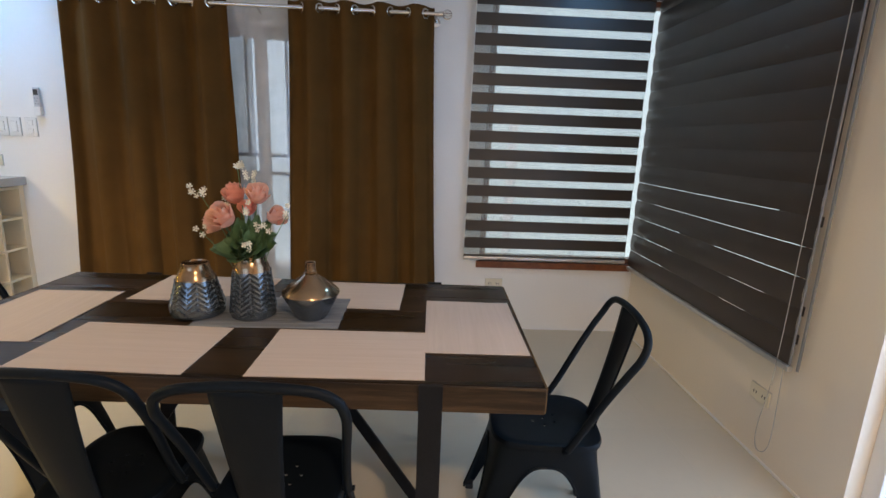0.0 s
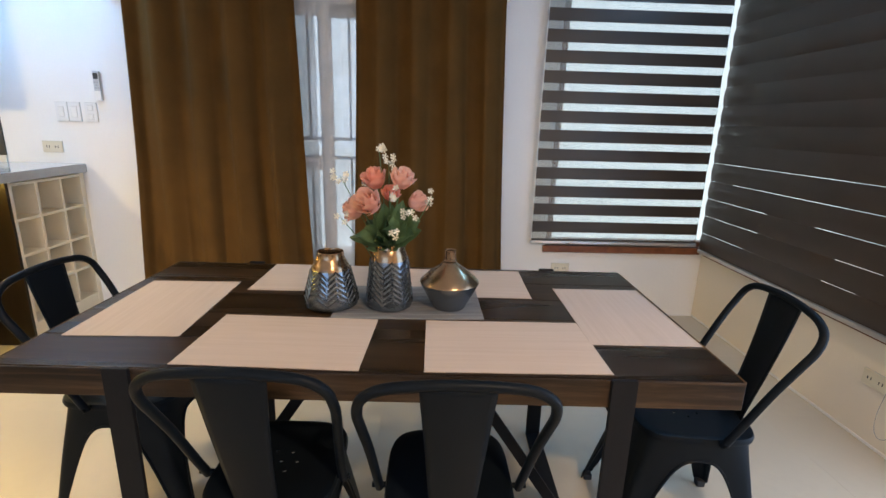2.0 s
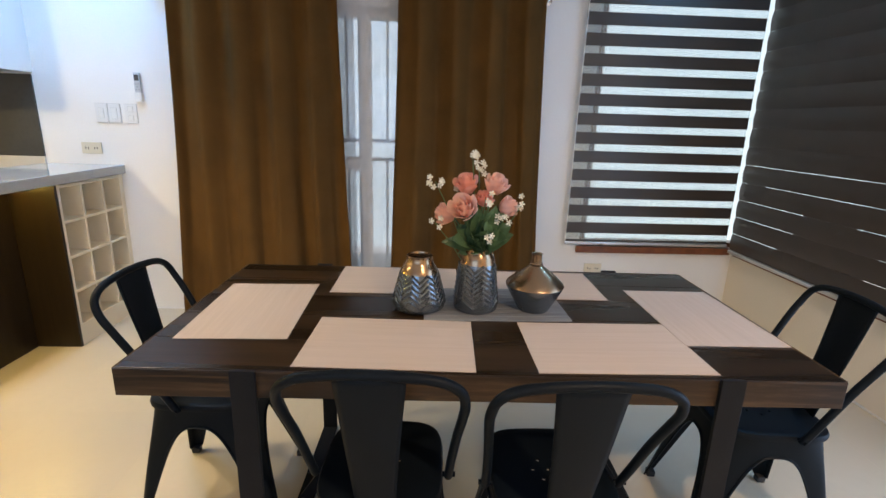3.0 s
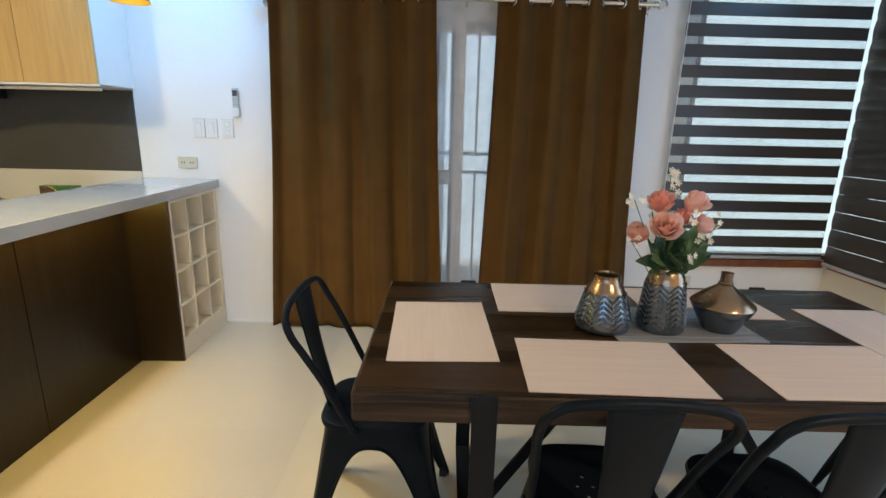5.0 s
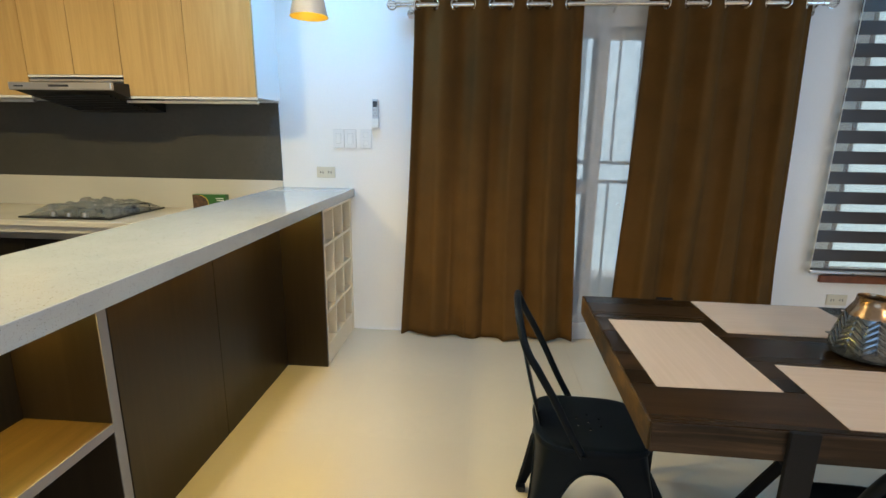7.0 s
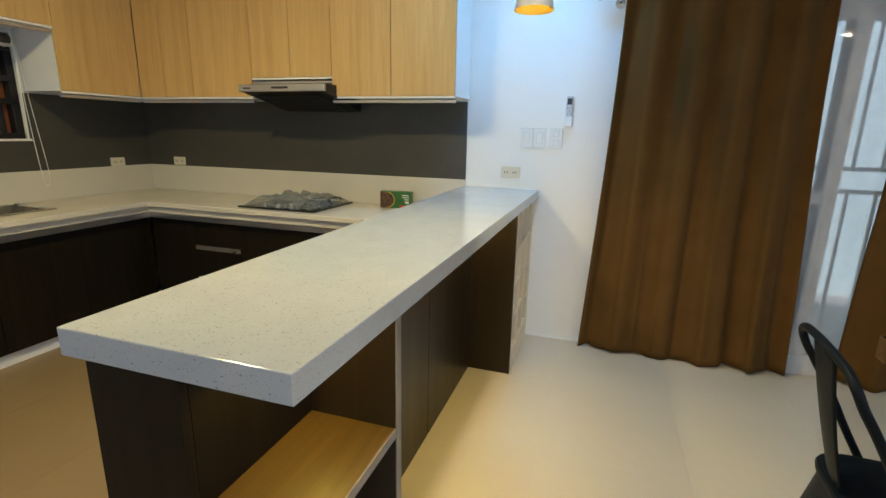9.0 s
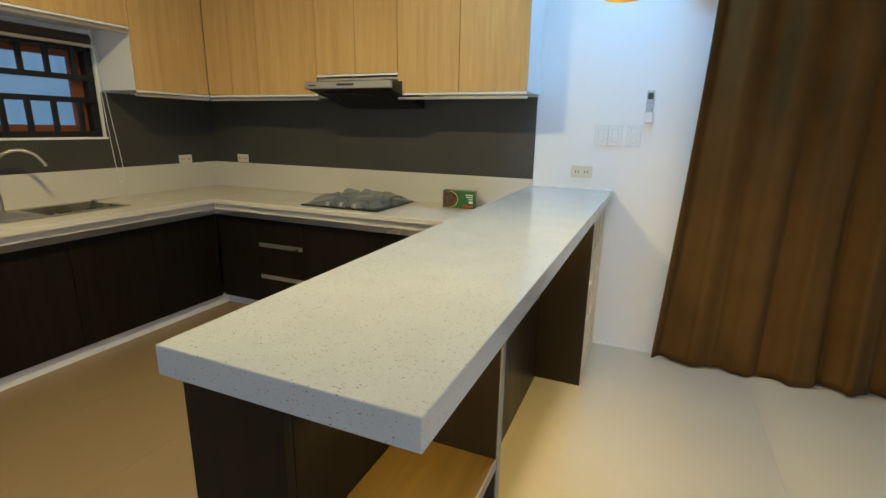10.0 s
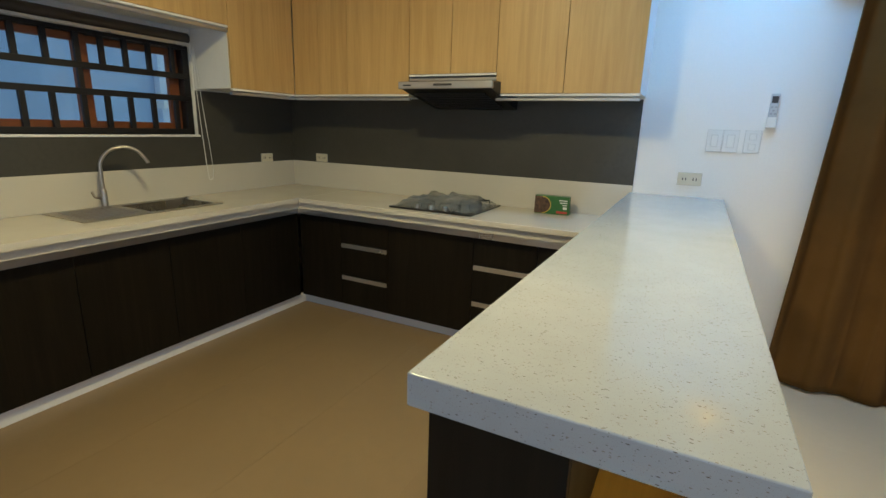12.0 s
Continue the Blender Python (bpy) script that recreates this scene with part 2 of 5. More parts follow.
M_REDWOOD = wood("red_brown_wood", (0.12, 0.032, 0.010), (0.19, 0.055, 0.017), (0.26, 0.085, 0.027), (1, 0.1, 1), 20, 0.4, 0.2)
M_PVC = plain("white_aluminium", (0.74, 0.74, 0.74), 0.35, var=0.03, bump=0.02)
M_PLASTIC = plain("white_plastic", (0.76, 0.75, 0.71), 0.35, var=0.03, bump=0.0)
M_IVORY = plain("ivory_plastic", (0.66, 0.60, 0.46), 0.4, var=0.03, bump=0.0)
M_DARK = plain("dark_plastic", (0.03, 0.03, 0.032), 0.4, var=0.1, bump=0.0)
M_GREYPL = plain("grey_plastic", (0.35, 0.36, 0.36), 0.4, var=0.05, bump=0.0)
M_DOORGL = glass("tinted_door_glass", (0.84, 0.88, 0.93))
M_GLASS = glass("window_glass", (0.94, 0.97, 0.98))
M_BLACKGL = plain("black_hob_glass", (0.012, 0.012, 0.013), 0.12, 0.0, var=0.1, bump=0.0, rvar=0.04)
M_VASE = plain("gunmetal_glaze", (0.165, 0.19, 0.21), 0.22, 0.85, var=0.25, big=12, fine=80, bump=0.08)
M_BRONZE = plain("bronze_glaze", (0.30, 0.20, 0.12), 0.24, 0.92, var=0.2, big=14, fine=160, bump=0.05)
M_VASEIN = plain("vase_inside", (0.02, 0.016, 0.014), 0.6, 0.2, var=0.2)
M_ROSE = cloth("pink_petal", (1.0, 0.60, 0.46), 400, 0.55, sheen=0.2, rough=0.65)
M_ROSE2 = cloth("deep_pink_petal", (1.0, 0.48, 0.36), 400, 0.55, sheen=0.2, rough=0.65)
M_LEAF = plain("green_leaf", (0.070, 0.125, 0.050), 0.45, var=0.3, big=30, fine=160, bump=0.2)
M_STEM = plain("green_stem", (0.06, 0.12, 0.04), 0.55, var=0.2)
M_WHITEFL = plain("white_blossom", (0.66, 0.62, 0.48), 0.6, var=0.1, big=40)
M_SHADE = plain("grey_shade_enamel", (0.45, 0.44, 0.44), 0.4, var=0.04, bump=0.0)
# White door frame, its colour darkened because it stands against bright daylight.
M_DOORFR = plain("backlit_white_aluminium", (0.58, 0.55, 0.525), 0.38, var=0.03, bump=0.02)
M_BOWL = plain("satin_sink_steel", (0.50, 0.45, 0.37), 0.28, 0.85, var=0.1, fine=200, bump=0.04)
M_SWITCH = plain("aged_white_plastic", (0.74, 0.73, 0.70), 0.35, var=0.03, bump=0.0)
M_REMOTE = plain("grey_white_plastic", (0.50, 0.51, 0.52), 0.4, var=0.04, bump=0.0)
M_CORD = plain("grey_cord", (0.36, 0.35, 0.33), 0.5, var=0.05, bump=0.0)
M_STRIP = plain("grey_edge_tape", (0.22, 0.22, 0.225), 0.4, var=0.06, bump=0.0)
M_SEAM = plain("shadowed_plastic_edge", (0.52, 0.51, 0.48), 0.5, var=0.05, bump=0.0)
M_GOLD = plain("gold_shade_lining", (0.85, 0.60, 0.08), 0.35, 0.3, var=0.05, bump=0.0)
M_BULB = glow("bulb_glass", (1.0, 0.72, 0.26), 0.6)
M_DIFF = glow("downlight_diffuser", (1.0, 0.93, 0.82), 4.0)
M_GREEN = plain("green_carton", (0.03, 0.13, 0.025), 0.35, var=0.15, big=30, bump=0.02)
M_RED = plain("red_print", (0.45, 0.05, 0.03), 0.4, var=0.05, bump=0.0)
M_FOOD = plain("brown_food_print", (0.10, 0.05, 0.025), 0.4, var=0.7, big=60, fine=150, bump=0.0)
M_WHITEPR = plain("white_print", (0.75, 0.75, 0.7), 0.4, var=0.05, bump=0.0)
M_YELLOW = plain("yellow_print", (0.65, 0.45, 0.05), 0.4, var=0.05, bump=0.0)
M_BLACKST = plain("black_painted_steel", (0.012, 0.010, 0.010), 0.5, 0.2, var=0.2)
M_OUTWALL = plain("white_render", (0.70, 0.83, 0.84), 0.8, var=0.06, big=0.8, fine=30, bump=0.3)
# The blue of outdoor daylight is put into these two render colours.
M_OUTBLUE = plain("bluish_daylit_render", (0.34, 0.54, 0.76), 0.8, var=0.05, big=0.8, fine=30, bump=0.3)
M_OUTPIER = plain("daylit_pier_render", (0.52, 0.70, 0.86), 0.8, var=0.05, big=0.8, fine=30, bump=0.3)
M_CONC = plain("concrete", (0.34, 0.33, 0.31), 0.85, var=0.15, big=1.5, fine=25, bump=0.3)
M_WRAP = cloth("crumpled_plastic_film", (0.26, 0.28, 0.28), 300, 0.0, 0.55, 0.14, 0.0)
M_HOODIN = plain("dark_hood_filter", (0.020, 0.018, 0.014), 0.45, 0.3, var=0.2)


# ---- mesh helpers ----
def box(bm, x0, x1, y0, y1, z0, z1, bevel=0.0, seg=2):
    r = bmesh.ops.create_cube(bm, size=1.0, matrix=Matrix.Translation(((x0 + x1) / 2, (y0 + y1) / 2, (z0 + z1) / 2)) @ Matrix.Diagonal((x1 - x0, y1 - y0, z1 - z0, 1)))
    if bevel:
        edges = {e for v in r["verts"] for e in v.link_edges}
        bmesh.ops.bevel(bm, geom=list(edges), offset=bevel, segments=seg, profile=0.5, affect="EDGES")
    return bm


def boxed(*a, **k):
    return box(bmesh.new(), *a, **k)


def cyl(bm, p, q, r, r2=None, seg=20):
    p, q = Vector(p), Vector(q)
    bmesh.ops.create_cone(bm, cap_ends=True, segments=seg, radius1=r, radius2=r if r2 is None else r2, depth=(q - p).length,
                          matrix=Matrix.Translation((p + q) / 2) @ (q - p).to_track_quat("Z", "Y").to_matrix().to_4x4())
    return bm


def tube(bm, pts, r, seg=10, closed=False):
    pts = [Vector(p) for p in pts]
    n, rings, side = len(pts), [], None
    for i, p in enumerate(pts):
        a = pts[i - 1] if i or closed else p
        b = pts[(i + 1) % n] if i < n - 1 or closed else p
        d = (b - a).normalized()
        if side is None:
            side = d.orthogonal().normalized()
        side = (side - d * side.dot(d)).normalized()
        up = d.cross(side)
        rings.append([bm.verts.new(p + r * (math.cos(2 * math.pi * k / seg) * side + math.sin(2 * math.pi * k / seg) * up)) for k in range(seg)])
    for i in range(n if closed else n - 1):
        u, w = rings[i], rings[(i + 1) % n]
        for k in range(seg):
            bm.faces.new((u[k], u[(k + 1) % seg], w[(k + 1) % seg], w[k]))
    if not closed:
        bm.faces.new(rings[0][::-1])
        bm.faces.new(rings[-1])
    return bm


def curve_pts(pts, n=8):
    out, P = [], [Vector(p) for p in pts]
    for i in range(len(P) - 1):
        a, b, c, d = P[max(i - 1, 0)], P[i], P[i + 1], P[min(i + 2, len(P) - 1)]
        for k in range(n):
            t = k / n
            out.append(0.5 * ((2 * b) + (c - a) * t + (2 * a - 5 * b + 4 * c - d) * t * t + (3 * b - a - 3 * c + d) * t ** 3))
    return out + [P[-1]]


def lathe(bm, profile, seg=40, cx=0.0, cy=0.0):
    rings = []
    for r, z in profile:
        rings.append([bm.verts.new((cx + r * math.cos(2 * math.pi * k / seg), cy + r * math.sin(2 * math.pi * k / seg), z)) for k in range(seg)])
    for u, w in zip(rings, rings[1:]):
        for k in range(seg):
            bm.faces.new((u[k], u[(k + 1) % seg], w[(k + 1) % seg], w[k]))
    return bm


def grid(bm, nu, nv, f):
    vs = [[bm.verts.new(f(i / nu, j / nv)) for i in range(nu + 1)] for j in range(nv + 1)]
    for j in range(nv):
        for i in range(nu):
            bm.faces.new((vs[j][i], vs[j][i + 1], vs[j + 1][i + 1], vs[j + 1][i]))
    return bm


def mesh_of(name, bm, material, smooth=False):
    bmesh.ops.recalc_face_normals(bm, faces=bm.faces)
    me = bpy.data.meshes.new(name)
    bm.to_mesh(me)
    bm.free()
    me.materials.append(material)
    if smooth:
        me.shade_smooth()
        me.set_sharp_from_angle(angle=radians(40))
    return me


def part(name, bm, material, parent, label="", smooth=False):
    ob = new(name, mesh_of(name, bm, material, smooth))
    ob.parent = parent
    return tagged(ob, label)


def thing(name, place, label, category, group="", turn=0.0, kind=""):
    ob = new(name)
    ob.empty_display_size = 0.1
    ob.matrix_basis = pose(*place, 0, 0, turn)
    return tagged(ob, label, category, group, kind)


def single(name, bm, material, label, category, group="", kind="", smooth=False):
    return tagged(new(name, mesh_of(name, bm, material, smooth)), label, category, group, kind)


def structure(name, bm, material, label, category):
    return single(name, bm, material, label, category, kind="structure")


# ---- structure ----
XW, XE, YN, YS, TH = -5.84, 1.51, 3.29, -2.6, 0.15
DOOR_Y = 1.408
bm = bmesh.new()  # north wall with the sliding door and the window
for x0, x1, z0, z1 in ((XW, -2.05, 0, CEIL), (-2.05, -0.12, 2.06, CEIL), (-0.12, 0.40, 0, CEIL), (0.40, 1.50, 0, 0.51), (0.40, 1.50, 2.25, CEIL), (1.50, XE + TH, 0, 0.51), (1.50, XE + TH, 2.25, CEIL)):
    box(bm, x0, x1, YN, YN + TH, z0, z1)
structure("wall_north", bm, M_WALL, "white painted plaster wall with door and window", "wall")
bm = bmesh.new()
for y0, y1, z0, z1 in ((YS, 0.05, 0, CEIL), (0.05, DOOR_Y, 2.12, CEIL), (DOOR_Y, 1.78, 0, CEIL), (1.78, 3.28, 0, 0.51), (1.78, 3.28, 2.25, CEIL), (3.28, YN, 0, 0.51), (3.28, YN, 2.25, CEIL)):
    box(bm, XE, XE + TH, y0, y1, z0, z1)
structure("wall_east", bm, M_CREAMWALL, "cream white painted plaster wall with window", "wall")
bm = bmesh.new()
for y0, y1, z0, z1 in ((YS, 0.95, 0, CEIL), (0.95, 2.40, 0, 1.24), (0.95, 2.40, 1.80, CEIL), (2.40, YN + TH, 0, CEIL)):
    box(bm, XW - TH, XW, y0, y1, z0, z1)
structure("wall_west", bm, M_WALL, "white painted plaster kitchen wall with window", "wall")
bm = bmesh.new()
for x0, x1, z0, z1 in ((XW - TH, -3.75, 0, CEIL), (-3.75, -0.85, 0, 0.78), (-3.75, -0.85, 2.12, CEIL), (-0.85, XE + TH, 0, CEIL)):
    box(bm, x0, x1, YS - TH, YS, z0, z1)
structure("wall_south", bm, M_WALL, "plain white painted wall", "wall")
structure("ceiling", boxed(XW - TH, XE + TH, YS - TH, YN + TH, CEIL, CEIL + 0.1), M_CEIL, "flat white painted ceiling", "ceiling")
# Unseen slab; its south overhang is added to keep sun out of the room.
structure("roof", boxed(XW - 0.4, XE + 0.4, YS - 1.7, YN + TH, CEIL + 0.1, CEIL + 0.2), M_CONC, "unseen flat concrete slab added to block the sun", "roof")
floor = structure("floor", boxed(XW - TH, XE + TH, YS - TH, YN + TH, -0.12, -0.0009), M_GROUT, "large pale beige polished floor tiles", "floor")
bm = bmesh.new()
for x0, x1, y0, y1 in ((-0.12, XE - 0.006, YN - 0.006, YN), (XE - 0.006, XE, YS, YN - 0.006), (-2.63, -2.06, YN - 0.006, YN)):
    box(bm, x0, x1, y0, y1, 0.0, 0.012)
structure("baseboard", bm, M_TRIM, "thin white sealing strip along the floor", "baseboard")
structure("ground", boxed(-150, 150, -150, 150, -0.5, -0.13), M_CONC, "grey concrete yard", "ground")
structure("neighbour_wall_north", boxed(-12, 6, 5.6, 5.8, -0.13, 4.2), M_OUTWALL, "white rendered boundary wall in daylight", "wall")
structure("neighbour_wall_east", boxed(4.6, 4.8, -6, 5.6, -0.13, 3.4), M_OUTWALL, "white rendered boundary wall in daylight", "wall")
structure("neighbour_wall_west", boxed(-9.4, -9.2, -6, 5.6, -0.13, 3.0), M_OUTBLUE, "rendered boundary wall coloured with the blue of daylight", "wall")

pier = thing("wall_pier", (-9.2, 4.29, -0.13), "pale rendered pier with a ledge on the neighbour wall", "pier")
part("shaft", boxed(0, 0.12, 0, 1.2, 0, 3.1, bevel=0.01), M_OUTPIER, pier)
part("ledge", boxed(0, 0.20, -0.02, 1.2, 1.60, 1.70, bevel=0.008), M_OUTWALL, pier)

# ---- windows and door ----
def corner_window(name, along, a0, a1, at, label, outward):
    """A brown wooden window in a wall that runs along x or y."""
    w = thing(name, (0, 0, 0), label, "window", kind="structure")

    def bar(nm, u0, u1, d0, d1, z0, z1, mt, bev=0.003):
        d = sorted((at + outward * d0, at + outward * d1))
        args = (u0, u1, *d, z0, z1) if along == "x" else (*d, u0, u1, z0, z1)
        return part(nm, boxed(*args, bevel=bev), mt, w)
    bar("window_frame", a0, a0 + 0.045, 0.02, 0.10, 0.51, 2.25, M_REDWOOD)
    bar("corner_post", a1 - 0.014, a1, 0.046, 0.076, 0.51, 2.25, M_PVC)
    bar("window_frame", a0 + 0.045, a1 - 0.014, 0.02, 0.10, 2.215, 2.25, M_REDWOOD)
    bar("window_frame", a0 + 0.045, a1 - 0.014, 0.02, 0.10, 0.51, 0.545, M_REDWOOD)
    p = bar("pane", a0 + 0.045, a1 - 0.014, 0.058, 0.063, 0.545, 2.215, M_GLASS, 0)
    p.visible_shadow = False
    bar("window_sill", a0 - 0.02, a1 - 0.10, -0.02, 0.02, 0.463, 0.51, M_REDWOOD)
    return w


corner_window("window_1", "x", 0.40, 1.585, YN, "red-brown wooden window with a narrow sill", 1)
corner_window("window_2", "y", 1.78, 3.345, XE, "red-brown wooden window behind a closed blind", 1)

door = thing("door_1", (-1.085, YN + 0.05, 0), "white aluminium sliding glass door, closed", "door", kind="structure")
part("threshold", boxed(-0.965, 0.965, -0.065, 0.08, 0.0, 0.055, bevel=0.004), M_DOORFR, door)
part("door_frame", boxed(-0.965, -0.915, -0.045, 0.08, 0.055, 2.06, bevel=0.003), M_DOORFR, door)
part("door_frame", boxed(0.915, 0.965, -0.045, 0.08, 0.055, 2.06, bevel=0.003), M_DOORFR, door)
part("door_frame", boxed(-0.915, 0.915, -0.045, 0.08, 1.985, 2.06, bevel=0.003), M_DOORFR, door)
for x0, x1, y0 in ((-0.915, 0.045, -0.02), (-0.045, 0.915, 0.03)):
    leaf = part("door_leaf", boxed(x0, x0 + 0.07, y0, y0 + 0.035, 0.055, 1.985, bevel=0.003), M_DOORFR, door)
    for a in ((x1 - 0.07, x1, 0.055, 1.985), (x0 + 0.07, x1 - 0.07, 0.055, 0.14), (x0 + 0.07, x1 - 0.07, 1.925, 1.985)):
        part("rail", boxed(a[0], a[1], y0, y0 + 0.035, a[2], a[3], bevel=0.003), M_DOORFR, leaf)
    pane = part("pane", boxed(x0 + 0.07, x1 - 0.07, y0 + 0.015, y0 + 0.020, 0.14, 1.925), M_DOORGL, leaf)
    pane.visible_shadow = False
part("mid_rail", boxed(-0.845, -0.025, -0.02, 0.015, 0.985, 1.065, bevel=0.003), M_DOORFR, door)
scr = part("fly_screen", boxed(-0.90, -0.075, 0.068, 0.070, 0.06, 1.98), M_SCREEN, door, "grey fly screen mesh")
scr.visible_shadow = False
part("pull", boxed(0.03, 0.042, -0.034, -0.02, 1.40, 1.50, bevel=0.003), M_ALU, door)
door2 = thing("door_2", (XE + 0.09, 0, 0), "white framed glass terrace door, closed", "door", kind="structure")
for a in ((0.05, 0.11, 0.0, 2.12), (DOOR_Y - 0.06, DOOR_Y, 0.0, 2.12), (0.11, DOOR_Y - 0.06, 2.05, 2.12), (0.11, DOOR_Y - 0.06, 0.0, 0.07), (0.63, 0.68, 0.07, 2.05)):
    part("door_frame", boxed(-0.03, 0.03, *a, bevel=0.003), M_PVC, door2)
for y0, y1 in ((0.11, 0.63), (0.68, DOOR_Y - 0.06)):
    part("pane", boxed(-0.003, 0.003, y0, y1, 0.07, 2.05), M_GLASS, door2).visible_shadow = False
grille = thing("window_grille", (-1.085, YN + 0.16, 0), "white steel security grille outside the glass door", "grille")
for z in (0.2, 1.045, 1.17, 1.96):
    part("rail", boxed(-0.96, 0.96, -0.012, 0.012, z, z + 0.024, bevel=0.002), M_PVC, grille)
for k in range(15):
    x = -0.93 + k * 0.1335
    for z0, z1 in ((0.0, 1.045), (1.194, 2.0)):
        part("bar", boxed(x - 0.008, x + 0.008, -0.008, 0.008, z0, z1, bevel=0.002), M_PVC, grille)
pipe = thing("drain_pipe", (0.98, 5.52, -0.13), "white plastic drain pipe on an outside wall", "pipe")
part("pipe", cyl(bmesh.new(), (0, 0, 0), (0, 0, 1.75), 0.055), M_PVC, pipe, smooth=True)
part("collar", cyl(bmesh.new(), (0, 0, 1.2), (0, 0, 1.3), 0.068), M_PVC, pipe, smooth=True)
part("bracket", boxed(-0.08, 0.08, -0.01, 0.08, 0.6, 0.63, bevel=0.003), M_PVC, pipe)

kw = thing("window_3", (XW, 0, 0), "red-brown kitchen window with sliding sashes", "window", kind="structure")
for a in ((0.95, 1.0, 1.24, 1.80), (2.355, 2.40, 1.24, 1.80), (1.0, 2.355, 1.24, 1.262), (1.0, 2.355, 1.775, 1.80)):
    part("window_frame", boxed(-0.11, -0.02, a[0], a[1], a[2], a[3], bevel=0.003), M_BLACKST, kw)
for y0, y1, dx in ((1.0, 1.80, -0.06), (1.75, 2.355, -0.09)):
    sash = part("sash", boxed(dx - 0.015, dx + 0.015, y1 - 0.07, y1, 1.262, 1.775, bevel=0.003), M_REDWOOD, kw)
    for a in ((y0, y0 + 0.07, 1.262, 1.775), (y0 + 0.07, y1 - 0.07, 1.262, 1.315), (y0 + 0.07, y1 - 0.07, 1.735, 1.775)):
        part("rail", boxed(dx - 0.015, dx + 0.015, *a, bevel=0.003), M_REDWOOD, sash)
    pn = part("pane", boxed(dx - 0.002, dx + 0.002, y0 + 0.07, y1 - 0.07, 1.315, 1.735), M_GLASS, sash)
    pn.visible_shadow = False
kg = thing("window_grille", (XW - 0.018, 0, 0), "black steel security grille in front of the kitchen window", "grille")
for z in (1.455, 1.593, 1.243, 1.778):
    part("rail", boxed(-0.012, 0.012, 0.96, 2.39, z, z + 0.034, bevel=0.002), M_BLACKST, kg)
for y in (1.045, 1.18, 1.315, 1.45, 1.585, 1.735, 1.86, 1.99, 2.13, 2.28):
    for z0, z1 in ((1.277, 1.455), (1.627, 1.778)):
        part("bar", boxed(-0.011, 0.011, y - 0.014, y + 0.014, z0, z1, bevel=0.002), M_BLACKST, kg)
part("bar", boxed(-0.0115, 0.0115, 1.735 - 0.0135, 1.735 + 0.0135, 1.489, 1.593, bevel=0.002), M_BLACKST, kg)
structure("window_sill_kitchen", boxed(XW - 0.02, XW + 0.022, 0.95, 2.41, 1.226, 1.24, bevel=0.002), M_TRIM, "thin white sill under the kitchen window", "sill")
rb = thing("roller_blind", (XW + 0.055, 0, 1.835), "dark brown roller blind rolled up over kitchen window", "blind")
part("roll", cyl(bmesh.new(), (0, 0.9, 0), (0, 2.345, 0), 0.034, seg=24), M_BLIND, rb, smooth=True)
part("bottom_bar", boxed(0.026, 0.036, 0.9, 2.34, -0.046, -0.028, bevel=0.003), M_ALU, rb)
part("bracket", boxed(-0.053, 0.02, 2.345, 2.35, -0.04, 0.04, bevel=0.001), M_PLASTIC, rb)
loop = [(0.02, 2.365, -0.03), (0.025, 2.37, -0.4), (0.03, 2.392, -0.82), (0.03, 2.410, -0.895), (0.03, 2.436, -0.82), (0.025, 2.40, -0.4), (0.02, 2.372, -0.03)]
part("cord", tube(bmesh.new(), curve_pts(loop), 0.0022, 6), M_PLASTIC, rb, "thin white pull cord", True)

# ---- zebra blinds ----
zb = thing("zebra_blind", (0, YN - 0.05, 0), "dark brown and sheer striped zebra blind, half open", "blind", "zebra blinds")
PITCH, BAND = 0.1195, 0.0745
part("head_rail", boxed(0.285, 1.43, -0.03, 0.045, 2.235, 2.31, bevel=0.006), M_BLIND, zb)
part("bottom_rail", boxed(0.283, 1.428, -0.012, 0.010, 0.530, 0.553, bevel=0.006), M_ALU, zb)
z, k = 0.567, 0
while z < 2.235:
    top = min(z + (PITCH - BAND if k % 2 == 0 else BAND), 2.235)
    part("sheer_band" if k % 2 == 0 else "band", boxed(0.288 + random.uniform(-0.002, 0.002), 1.424 + random.uniform(-0.003, 0.003), -0.0012, 0.0012, z, top), M_SHEER if k % 2 == 0 else M_BLIND, zb)
    z, k = top, k + 1
part("band", boxed(0.287, 1.426, -0.0012, 0.0012, 0.553, 0.567), M_BLIND, zb)
part("cord", tube(bmesh.new(), [(0.291, -0.015, 2.25), (0.282, -0.015, 1.4), (0.278, -0.015, 0.57)], 0.0025, 6), M_PLASTIC, zb, "thin white cord")
def bulged_band(y0, y1, z0, z1, depth=0.007):
    """A strip of blind cloth that bellies slightly into the room."""
    bm = bmesh.new()
    n = 7
    prof = [(-depth * math.sin(math.pi * i / n), z0 + (z1 - z0) * i / n) for i in range(n + 1)]
    prof += [(x + 0.0012, z) for x, z in prof[::-1]]
    ends = [[bm.verts.new((x, y, z)) for x, z in prof] for y in (y0, y1)]
    for i in range(len(prof)):
        j = (i + 1) % len(prof)
        bm.faces.new((ends[0][i], ends[0][j], ends[1][j], ends[1][i]))
    bm.faces.new(ends[0])
    bm.faces.new(ends[1][::-1])
    return bm


zr = thing("zebra_blind", (XE - 0.05, 0, 0), "dark brown zebra blind, closed with thin slits", "blind", "zebra blinds")
part("head_rail", boxed(-0.03, 0.045, 1.70, 3.245, 2.235, 2.31, bevel=0.006), M_BLIND, zr)
part("bottom_rail", boxed(-0.014, 0.012, 1.69, 3.245, 0.487, 0.512, bevel=0.006), M_ALU, zr)
z, k = 0.512, 0
